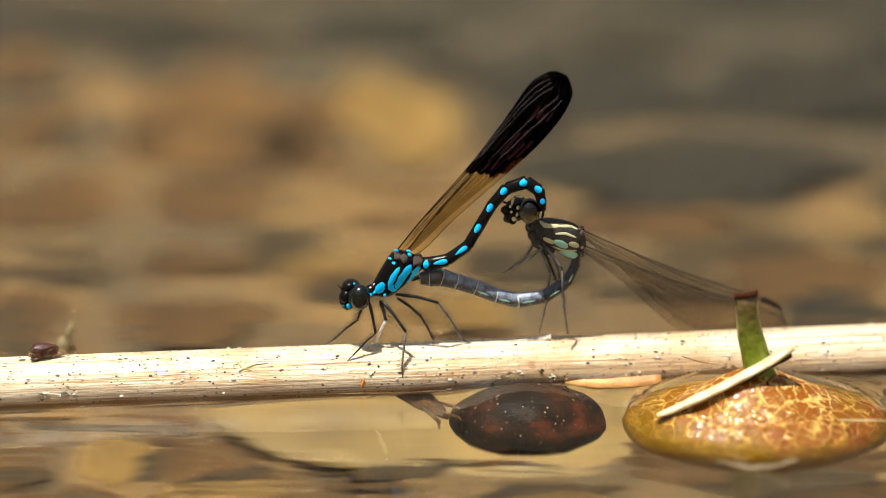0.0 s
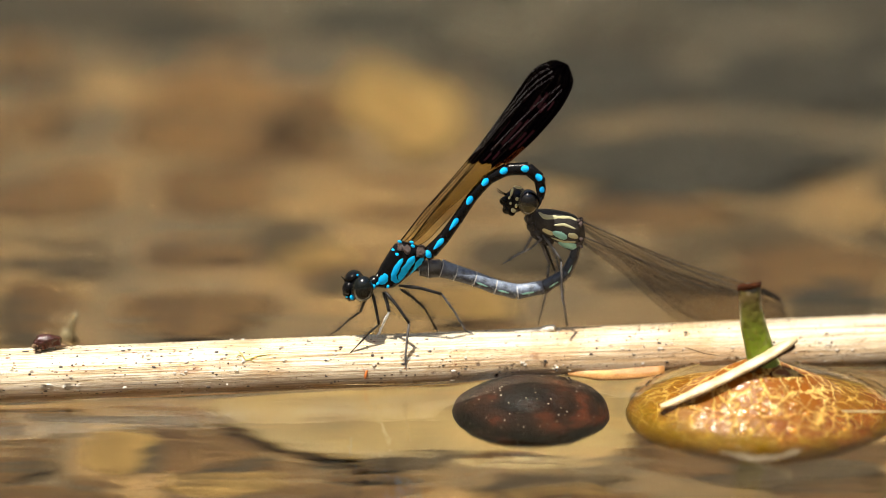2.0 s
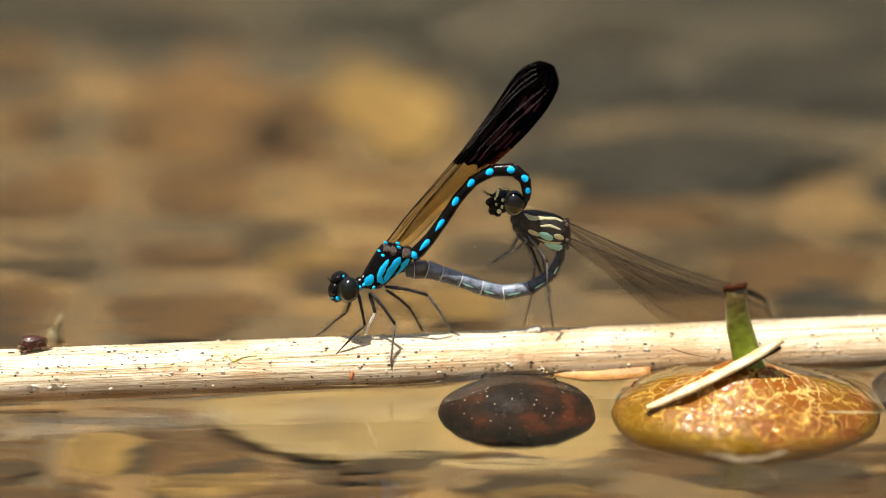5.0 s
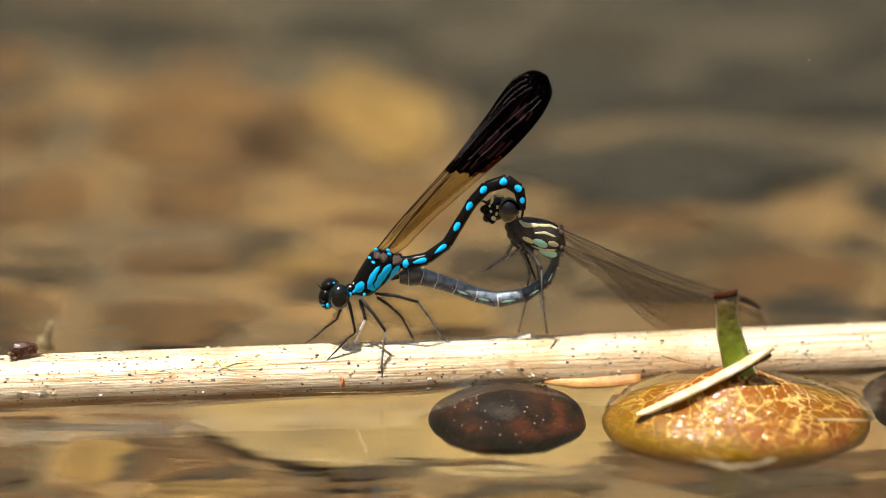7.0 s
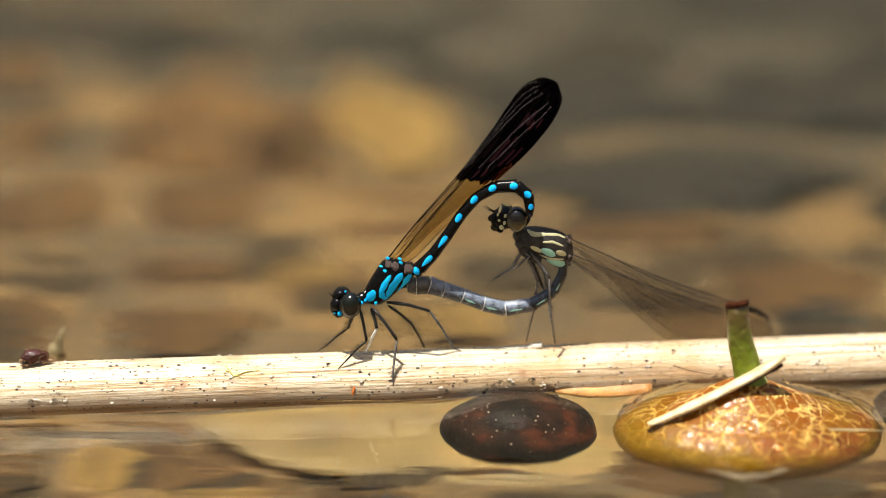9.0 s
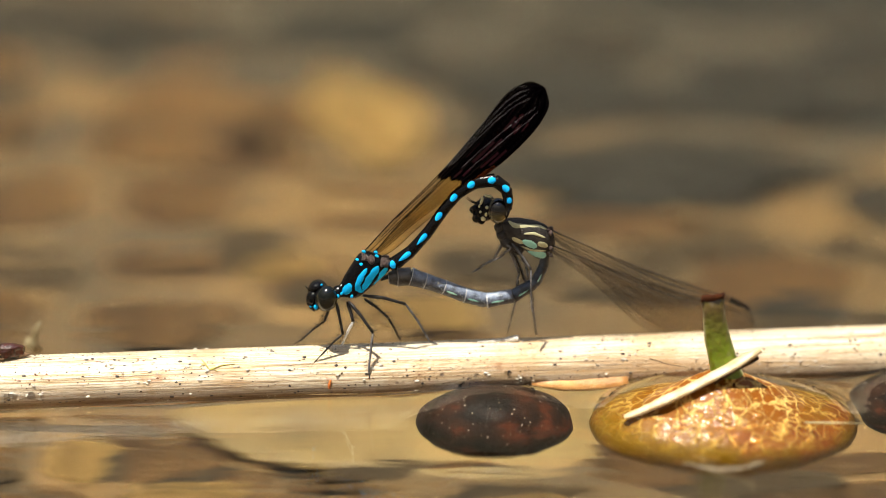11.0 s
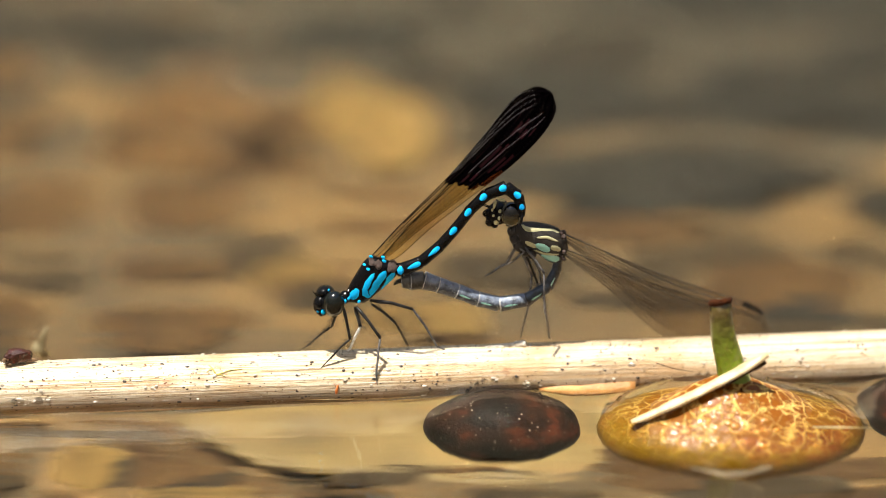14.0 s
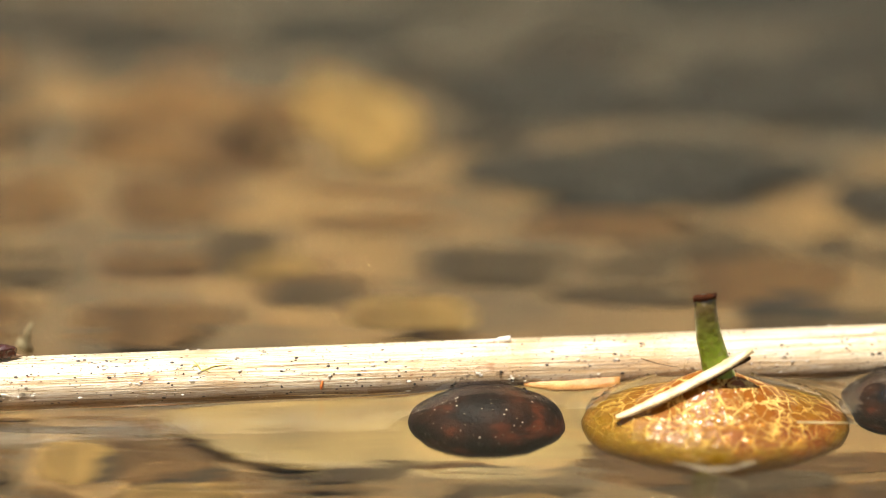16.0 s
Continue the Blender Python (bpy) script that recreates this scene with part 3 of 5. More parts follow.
# ---- what floats ----
def build_stick():
    stick = new("reed_stem")
    stick.matrix_basis = pose(0, 0, STICK_Z, 0, 0, STICK_TURN)
    tagged(stick, "sun-bleached speckled dry reed stem floating on water", "stick")
    bm = bmesh.new()
    n, sides = 240, 40
    rows = []
    for i in range(n + 1):
        x = (-75 + 165 * i / n) * MM
        r = STICK_R * (1 + 0.012 * noise.noise((x * 60, 0, 0)))
        row = []
        for k in range(sides):
            a = 2 * math.pi * k / sides
            q = r * (1 + 0.012 * noise.noise((x * 45, 2.2 * math.cos(a), 2.2 * math.sin(a))) + 0.004 * noise.noise((x * 20, 14 * math.cos(a), 14 * math.sin(a))))
            row.append(bm.verts.new((x, q * math.cos(a), q * math.sin(a))))
        rows.append(row)
    for r, q in zip(rows, rows[1:]):
        for k in range(sides):
            bm.faces.new((r[k], r[(k + 1) % sides], q[(k + 1) % sides], q[k]))
    bm.faces.new(rows[0])
    bm.faces.new(rows[-1])
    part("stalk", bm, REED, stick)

    def on(x, a, out=0.0):
        """A point on the stalk: mm along it, degrees up from its front."""
        r = STICK_R + out * MM
        return Vector((x * MM, -r * math.cos(radians(a)), r * math.sin(radians(a))))

    def strip(name, x0, x1, a0, a1, wide, lift, material, label):
        bm = bmesh.new()
        pts, rad = [], []
        for i in range(13):
            f = i / 12
            pts.append(on(x0 + (x1 - x0) * f, a0 + (a1 - a0) * f + 4 * noise.noise((f * 3, x0, 0)), lift * (0.3 + f)))
            rad.append(wide * MM * (0.35 + 0.65 * min(1, f * 3)) * (1 + 0.12 * noise.noise((f * 6, x1, 1))))
        tube(bm, pts, rad, 8, squash=0.55)
        return part(name, bm, material, stick, label)

    strip("torn_strip", 12.0, 21.9, -21, -16, 1.15, 0.1, TORN, "lifted strip of torn pale rind")
    strip("torn_strip", -12.5, 0, -20, -26, 0.09, 0.03, SPLINTER, "thin split fibre of rind")
    strip("bark_scrap", 6.8, 11.1, 84, 86, 0.26, 0.14, CRUST, "white peeling flake of rind")
    strip("bark_scrap", 9.4, 11.0, 86, 82, 0.34, 0.3, CRUST, "white peeling flake of rind")
    # fungus specks, mineral crust and pale grains for glints
    rng = random.Random(5)
    bm = bmesh.new()
    for _ in range(340):
        c = on(rng.uniform(-50, 55), rng.uniform(-22, 112), 0.0)
        r = rng.choice((0.05, 0.06, 0.08, 0.12)) * MM * rng.uniform(0.8, 1.3)
        ball(bm, c, (r * rng.uniform(1.0, 2.1), r, r * 0.35), (math.degrees(math.atan2(c.z, -c.y)) * -1 + 90, 0, rng.uniform(-20, 20)), 0, 8, 5)
    tagged(part("fungus_specks", bm, SPECK, stick, "dark fungus specks dotted along the rind"), kind="stuff")
    bm = bmesh.new()
    # the scattered clusters at mid height stand in for sun glints
    for x, a in [(rng.uniform(-50, 50), rng.uniform(-25, 104)) for _ in range(150)] + [(rng.gauss(-24, 9), rng.gauss(40, 12)) for _ in range(80)] + [(rng.gauss(40, 9), rng.gauss(40, 14)) for _ in range(50)] + [(-40, 2), (-39, 0), (-37, 4), (-15, -22), (-14.5, -20), (11, -2), (15, -10), (-12, 95), (-34, 96), (-25, 84), (-18, 60), (-22.5, 45), (7.5, 12), (11, 3)] * 5:
        c = on(x + rng.gauss(0, 0.35), a + rng.gauss(0, 4), 0.0)
        r = rng.choice((0.04, 0.06, 0.09, 0.15)) * MM
        ball(bm, c, (r * rng.uniform(1, 2.2), r, r * 0.7), (rng.uniform(0, 60), 0, rng.uniform(-40, 40)), 0, 7, 5)
    tagged(part("crust_and_glints", bm, CRUST, stick, "pale crust grains on the rind, some standing in for glints"), kind="stuff")
    bm = bmesh.new()
    for _ in range(420):
        c = on(rng.uniform(-50, 55), rng.uniform(-25, 110), 0.0)
        q = rng.uniform(0.025, 0.06) * MM
        ball(bm, c, (q * rng.uniform(1, 2.5), q, q), (0, 0, rng.uniform(-30, 30)), 0, 6, 4)
    tagged(part("dust", bm, BARK_DARK, stick, "fine brown grit on the rind"), kind="stuff")
    bm = bmesh.new()
    for x0, a0, n, spread in ((-38, 30, 9, 2.5), (-32, 60, 7, 2), (-24, 34, 9, 2.2), (-27, 58, 8, 1.5), (-36, 82, 7, 2), (-10, 75, 7, 3), (6, 45, 9, 2), (-44, 50, 7, 3), (20, 60, 6, 5), (44, 40, 9, 5), (-3, 30, 6, 3)):
        for _ in range(n):
            c = on(x0 + rng.gauss(0, spread * 0.6), a0 + rng.gauss(0, 8), -0.02)
            q = rng.uniform(0.05, 0.12) * MM
            ball(bm, c, (q * rng.uniform(1, 3.0), q, q * 0.35), (math.degrees(math.atan2(c.z, -c.y)) * -1 + 90, 0, rng.uniform(-20, 20)), 0, 8, 5)
    tagged(part("rust_scab", bm, RUST, stick, "reddish-brown rust scabs on the rind"), kind="stuff")
    bm = bmesh.new()
    for dx, r in ((0, 0.26), (0.1, 0.2), (-0.02, 0.15)):
        ball(bm, on(-8.5 + dx, 1 + dx * 60, 0.05), (r * 0.6 * MM, r * 0.6 * MM, r * 1.5 * MM), (0, 10, 0), 0, 10, 8)
    tube(bm, [on(-8.5, 5, 0.1), on(-8.9, 21, 0.12)], [0.03 * MM, 0.01 * MM], 5)
    part("orange_scale", bm, ORANGE, stick, "small orange husk stuck to the rind")
    bm = bmesh.new()
    for a, b in (((-20.5, 38), (-21.2, 60)), ((-20.5, 38), (-17.9, 48)), ((-20.5, 38), (-19.6, 34)), ((-20.9, 48), (-21.4, 44))):
        tube(bm, [on(*a, 0.03), on((a[0] + b[0]) / 2, (a[1] + b[1]) / 2 + 3, 0.06), on(*b, 0.04)], [0.09 * MM, 0.06 * MM, 0.03 * MM], 6)
    part("alga_tuft", bm, ALGA, stick, "yellow-green alga fleck")

    # the bud on top of the stem
    bud = new("bud")
    bud.matrix_basis = stick.matrix_basis @ Matrix.Translation(on(-40.1, 88, 0.2)) @ pose(0, 0, 0, 0, -4, 10)
    tagged(bud, "glossy dark red broken bud resting on the reed", "bud")
    bm = bmesh.new()
    bmesh.ops.create_icosphere(bm, subdivisions=4, radius=1.0)
    for v in bm.verts:
        p = v.co.copy()
        f = 1 + 0.3 * noise.noise(p * 1.5 + Vector((4, 0, 0))) + 0.12 * noise.noise(p * 4 + Vector((1, 2, 0)))
        q = Vector([math.copysign(abs(c) ** 0.72, c) for c in p])
        v.co = Vector((q.x * 1.3 * f, q.y * 0.7 * f, max(-0.45, q.z * (0.72 - 0.12 * q.x) * f))) * MM + Vector((0, 0, 0.5 * MM))
    part("husk", bm, RESIN, bud)
    bm = bmesh.new()
    tube(bm, [(0.7 * MM, -0.3 * MM, 0.0), (1.35 * MM, -0.3 * MM, 0.02 * MM), (1.95 * MM, -0.2 * MM, -0.12 * MM)], [0.3 * MM, 0.24 * MM, 0.06 * MM], 8)
    rng = random.Random(3)
    for _ in range(26):
        q = rng.uniform(0.08, 0.2) * MM
        ball(bm, (rng.uniform(-1.45, -0.85) * MM, rng.uniform(-0.65, 0.2) * MM, rng.uniform(-0.1, 0.75) * MM), (q, q, q * 0.8), (0, rng.uniform(0, 60), 0), 0, 8, 6)
    part("scale", bm, TORN_DARK, bud, "tan scale at the bud's end")
    return stick


def skin_point(a, b):
    """A point of the fruit's skin, by latitude and longitude."""
    r = math.cos(a) ** (0.92 if a < 0 else 1.28)
    h = math.sin(a)
    h = h * (1.12 if h < 0 else 0.9 + 0.34 * (1 - r) ** 1.6)
    lump = 1 + 0.025 * noise.noise((2.2 * math.cos(b) * r, 2.2 * math.sin(b) * r, h * 2)) + 0.006 * noise.noise((9 * math.cos(b) * r, 9 * math.sin(b) * r, h * 9))
    return Vector((FRUIT_R[0] * r * lump * math.cos(b), FRUIT_R[1] * r * lump * math.sin(b), FRUIT_R[2] * h * lump))


def build_fruit():
    fruit = new("fruit")
    fruit.matrix_basis = Matrix.Translation(FRUIT_AT)
    tagged(fruit, "floating ripe orange-brown fruit with cracked skin and green stalk", "fruit")
    bm = bmesh.new()
    n, sides = 40, 72
    rows = []
    for i in range(1, n):
        a = -math.pi / 2 + math.pi * i / n
        row = []
        for k in range(sides):
            b = 2 * math.pi * k / sides
            row.append(bm.verts.new(skin_point(a, b)))
        rows.append(row)
    for r, q in zip(rows, rows[1:]):
        for k in range(sides):
            bm.faces.new((r[k], r[(k + 1) % sides], q[(k + 1) % sides], q[k]))
    bm.faces.new(rows[0])
    bm.faces.new(rows[-1])
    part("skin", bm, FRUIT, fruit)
    # wet warts that catch the sun
    bm = bmesh.new()
    rng = random.Random(4)
    for k in range(44):
        b, a = radians(rng.gauss(268, 22)), rng.gauss(0.75, 0.2)
        p = skin_point(a, b)
        q = rng.choice((0.1, 0.14, 0.2, 0.36)) * MM
        out = Vector((p.x / FRUIT_R[0] ** 2, p.y / FRUIT_R[1] ** 2, p.z / FRUIT_R[2] ** 2)).normalized()
        ball(bm, p, (q * 1.3, q, q * 0.5), [math.degrees(e) for e in out.to_track_quat("Z", "Y").to_euler()], 0, 12, 8)
    tagged(part("wart", bm, WET_WART, fruit, "shiny wet warts on the skin"), kind="stuff")
    bm = bmesh.new()
    stalk = [(0.5, 0.1, 6.3, 2.3), (0.3, 0.0, 7.4, 1.75), (0.05, 0.0, 8.5, 1.5), (-0.4, 0.0, 10.2, 1.37), (-0.85, 0.0, 11.75, 1.3), (-1.12, 0.0, 13.3, 1.18), (-1.3, 0, 14.8, 1.1), (-1.42, 0, 16.0, 1.1)]
    tube(bm, [(x * MM, y * MM, z * MM) for x, y, z, _ in stalk], [r * MM for *_, r in stalk], 20)
    part("stalk", bm, STEM_GREEN, fruit, "green warty fruit stalk")
    bm = bmesh.new()
    rng = random.Random(2)
    tube(bm, [(-1.41 * MM, 0, 15.7 * MM), (-1.43 * MM, 0, 16.0 * MM), (-1.45 * MM, 0, 16.3 * MM)], [1.12 * MM, 1.2 * MM, 1.04 * MM], 28)
    for v in bm.verts:
        v.co += Vector((0.1 * MM, 0, 0.3 * MM)) * (noise.noise(v.co * 1900)) + Vector((0, 0, (v.co.x + 1.4 * MM) * 0.1 - v.co.y * 0.34))
    part("cut_end", bm, STEM_CUT, fruit, "ragged brown cut end of the stalk")
    bm = bmesh.new()
    for k in range(9):
        a = radians(200 + k * 17)
        tube(bm, [(math.cos(a) * 1.3 * MM, math.sin(a) * 1.3 * MM, 7.5 * MM), (math.cos(a) * 2.2 * MM, math.sin(a) * 2.2 * MM, (7.4 + 0.1 * (k % 2)) * MM), (math.cos(a) * 2.9 * MM, math.sin(a) * 2.9 * MM, 7.05 * MM)],
             [0.5 * MM, 0.4 * MM, 0.08 * MM], 6, squash=0.4)
    part("calyx", bm, STEM_CUT, fruit, "dried brown calyx round the stalk")
    return fruit


def splinter_thing(name, a, b, wide, thick, material, label, category, curl=0.0):
    """A split sliver of wood from a to b, in mm."""
    ob = new(name)
    a, b = Vector(a) * MM, Vector(b) * MM
    ob.matrix_basis = Matrix.Translation(a)
    tagged(ob, label, category)
    bm = bmesh.new()
    way = b - a
    side = way.cross(Vector((0, 0, 1))).normalized()
    up = side.cross(way).normalized()
    rows = []
    n = 16
    for i in range(n + 1):
        f = i / n
        w = wide * MM * (0.45 + 0.55 * math.sin(min(1.0, f * 2.2) * math.pi / 2)) * (1 if f < 0.85 else 1 - (f - 0.85) * 5.5) * (1 + 0.2 * noise.noise((f * 7, 0.3, 0)))
        c = way * f + up * curl * MM * math.sin(f * math.pi)
        th = thick * MM * (1 + 0.3 * noise.noise((f * 9, 4, 0)))
        rows.append([bm.verts.new(c + side * w * x + up * th * z) for x, z in ((-1, -0.5), (-0.6, -1), (0.6, -1), (1, -0.3), (0.8, 0.8), (0, 1), (-0.8, 0.7))])
    for r, q in zip(rows, rows[1:]):
        for k in range(7):
            bm.faces.new((r[k], r[(k + 1) % 7], q[(k + 1) % 7], q[k]))
    bm.faces.new(rows[0])
    bm.faces.new(rows[-1])
    part("sliver", bm, material, ob)
    return ob


def build_seed(at, radii, turn, label, seed):
    ob = new("seed")
    ob.matrix_basis = Matrix.Translation(at) @ pose(0, 0, 0, 0, 0, turn)
    tagged(ob, label, "seed")
    bm = bmesh.new()
    bmesh.ops.create_uvsphere(bm, u_segments=64, v_segments=40, radius=1.0)
    off = Vector((seed * 3.7, 1, 2))
    for v in bm.verts:
        p = v.co.copy()
        f = 1 + 0.03 * noise.noise(p * 2 + off) + 0.008 * noise.noise(p * 9 + off)
        v.co = Vector((p.x * radii[0], p.y * radii[1], p.z * radii[2])) * f
    part("seed_coat", bm, SEED, ob)
    bm = bmesh.new()
    rng = random.Random(seed)
    for _ in range(55):
        a, b = rng.uniform(0, 2 * math.pi), rng.uniform(0.15, 1.2)
        p = Vector((math.cos(a) * math.cos(b) * radii[0], math.sin(a) * math.cos(b) * radii[1], math.sin(b) * radii[2])) * 1.0
        r = rng.uniform(0.05, 0.11) * MM
        ball(bm, p, (r, r, r), (0, 0, 0), 0, 7, 5)
    tagged(part("grit", bm, CRUST, ob, "pale grit stuck to the seed"), kind="stuff")
    return ob


def build_debris():
    """A broken twig scrap that drifts under the reed and away."""
    ob = new("drifting_twig")
    tagged(ob, "broken pale and brown twig scrap drifting on the stream", "twig")
    for name, pts, rad, mat in (
        ("pith", [(-7.5, 0.4, 0), (-4, 0.5, 0.3), (0, 0.2, 0.2), (2.5, 0, 0)], (0.4, 0.7, 0.8, 0.4), TWIG_WOOD),
        ("bark", [(-2, -0.6, 0.2), (1.5, -0.3, 0.5), (4.5, -0.2, 0.3), (8, 0.3, 0)], (0.4, 0.9, 0.9, 0.3), BARK_BROWN),
        ("bark", [(0, 0.8, 0.1), (3, 1.0, 0.2), (6.5, 0.7, 0)], (0.4, 0.6, 0.3), BARK_DARK),
        ("fibre", [(-6, -0.6, 0), (-9, -1.2, 0.1), (-10.5, -1.4, 0)], (0.2, 0.2, 0.05), BARK_DARK),
        ("fibre", [(6, 0.2, 0.1), (8.5, 0.9, 0.3), (10.4, 1.0, 0.1)], (0.3, 0.2, 0.05), BARK_BROWN), ("fibre", [(5, -0.4, 0.2), (8.6, -0.9, 0.4), (10, -1.6, 0.2)], (0.3, 0.22, 0.05), BARK_DARK),
        ("fibre", [(4, 0.6, 0.3), (7, 1.8, 0.4), (8.5, 2.6, 0.2)], (0.25, 0.18, 0.05), BARK_DARK),
        ("fibre", [(1, -0.8, 0), (0.5, -2.2, 0), (0.9, -3.2, 0)], (0.25, 0.18, 0.05), BARK_DARK),
    ):
        bm = bmesh.new()
        tube(bm, [Vector(p) * MM for p in pts], [r * MM for r in rad], 8, squash=0.6)
        part(name, bm, mat, ob)
    return ob


build_stones()
STICK = build_stick()
build_fruit()
build_seed(SEED_AT, SEED_R, 3, "dark brown wet oval seed floating half sunk", 1)
build_seed(SEED_B_AT, SEED_B_R, -10, "reddish brown wet seed floating beside the fruit", 2)
splinter_thing("wood_splinter", (21.05, -12.0, 0.95), (34.4, -10.0, 7.4), 0.85, 0.3, SPLINTER, "pale wooden splinter lying across the fruit", "splinter", -0.3)
# dark strip added below the splinter for the shade on its underside
splinter_thing("splinter_underside", (29.8, -10.7, 4.3), (34.2, -9.6, 6.55), 0.6, 0.3, BARK_DARK, "dark sliver added for the splinter's shaded underside", "splinter", 0.2)
TWIG = build_debris()
TWIG.scale = (1.3, 1.3, 1.3)


def build_small_floats():
    ob = new("seed_film")
    ob.matrix_basis = pose(29.9 * MM, -21.9 * MM, 0.2 * MM, 0, 0, 4)
    tagged(ob, "thin papery film floating against the fruit", "film")
    bm = bmesh.new()
    rows = []
    for i in range(19):
        f = i / 18
        w = 1.4 * MM * math.sin(math.pi * min(1, max(0.02, f))) ** 0.6
        x = (-4 + 8 * f) * MM
        y = -1.6 * MM * math.sin(math.pi * f) + 0.4 * MM * noise.noise((f * 4, 0, 0))
        rows.append([bm.verts.new((x, y + w * c, 0.22 * MM * noise.noise((f * 5, c * 2, 3)) + z)) for c, z in ((-0.5, 0.03 * MM), (0.0, 0.12 * MM), (0.5, 0.03 * MM), (0.5, -0.03 * MM), (0.0, 0.0), (-0.5, -0.03 * MM))])
    for r, q in zip(rows, rows[1:]):
        for k in range(6):
            bm.faces.new((r[k], r[(k + 1) % 6], q[(k + 1) % 6], q[k]))
    bm.faces.new(rows[0])
    bm.faces.new(rows[-1])
    part("film", bm, FILM, ob)
    # a pale scrap standing in the water behind the reed
    ob = new("grass_scrap")
    ob.matrix_basis = pose(-39.5 * MM, 11.2 * MM, -0.5 * MM)
    tagged(ob, "pale bleached grass scrap sticking out of the water", "grass")
    for pts, rad in (([(0.4, 0, -1), (0.1, 0, 0.8), (0.2, 0, 2.0), (0.7, 0, 3.2)], (0.7, 0.45, 0.36, 0.25)), ([(-0.2, 0.5, 0), (-0.7, 0.6, 0.6), (-0.6, 0.7, 1.3)], (0.6, 0.5, 0.2))):
        bm = bmesh.new()
        tube(bm, [Vector(p) * MM for p in pts], [q * MM for q in rad], 8, squash=0.5)
        part("blade", bm, GRASS, ob)


build_small_floats()


def build_drops():
    for x, a, q in ((-38.2, 2, 0.42), (-44.8, -4, 0.45), (-40.6, 3, 0.3), (11.2, -3, 0.32)):
        c = Vector((x * MM, -STICK_R * math.cos(radians(a)), STICK_R * math.sin(radians(a))))
        ob = new("water_drop")
        ob.matrix_basis = STICK.matrix_basis @ Matrix.Translation(c)
        tagged(ob, "clear round water drop clinging to the reed", "drop", "drops on the reed")
        bm = bmesh.new()
        ball(bm, (0, 0, 0), (q * MM, q * 0.8 * MM, q * MM), (0, 0, 0), 0, 20, 14)
        part("bead", bm, DROP, ob)
    for name, pts, q, mat, label in (
        ("straw", [(38.5, -14.0, 1.3), (41.5, -14.6, 1.5), (44.5, -14.0, 1.2)], 0.12, GRASS, "thin pale grass blade lying on the fruit"),
        ("plant_fibre", [(24.2, -0.9, 3.2), (26.0, -1.2, 2.7), (28.0, -1.6, 2.5)], 0.05, BARK_DARK, "thin dark plant fibre lying against the reed"),
    ):
        ob = new(name)
        ob.matrix_basis = Matrix.Translation(Vector(pts[0]) * MM)
        tagged(ob, label, "fibre")
        bm = bmesh.new()
        tube(bm, [(Vector(p) - Vector(pts[0])) * MM for p in pts], [q * MM, q * 0.9 * MM, q * 0.4 * MM], 6, squash=0.5)
        part("strand", bm, mat, ob)


build_drops()


def build_bubbles():
    """Tiny bubbles caught along the waterline of what floats, a few adrift, and beads for reflected glints."""
    rng = random.Random(21)
    spots = []
    for (cx, cy, cz), (rx, ry, rz), n, a0, a1 in ((FRUIT_AT, FRUIT_R, 46, 15, 165), (SEED_AT, SEED_R, 34, 10, 170), (SEED_B_AT, SEED_B_R, 10, 60, 170)):
        cut = math.sqrt(1 - (cz / rz) ** 2) + 0.03
        for _ in range(n):
            a = radians(rng.uniform(a0, a1))
            x, y = cx + rx * cut * math.cos(a), cy + ry * cut * math.sin(a)
            spots.append((x, y, rng.uniform(0.08, 0.2) * MM))
    for x, y, q in ((-8.2, -31.5, 0.3), (-9.3, -26.8, 0.3), (-6.8, -28.8, 0.2), (-5.6, -29.4, 0.2), (-10.2, -27.2, 0.15)):
        spots.append((x * MM, y * MM, q * MM))
    # a line of added beads stands in for the fruit's glints on the water
    for k in range(30):
        spots.append(((28.95 - 0.016 * k + rng.gauss(0, 0.2)) * MM, (-25.3 - 0.17 * k) * MM, rng.uniform(0.03, 0.08) * MM))
    bm = bmesh.new()
    for x, y, q in spots:
        ball(bm, (x, y, water_height(x, y) + q * 0.5), (q, q, q), (0, 0, 0), 0, 12, 8)
    ob = part("bubbles", bm, DROP, None)
    tagged(ob, "tiny clear bubbles along the waterline, and beads for reflected glints", "bubbles", kind="stuff")


build_bubbles()


# ---- the damselflies ----
U = MM / 17.3  # design unit of the insects' side drawings


def side_view(x, y, deep, origin):
    """A point of a side drawing, with its depth in mm, in the insect's own space."""
    return Vector(((x - origin[0]) * U, deep * MM, (origin[1] - y) * U - 0.347 * deep * MM))


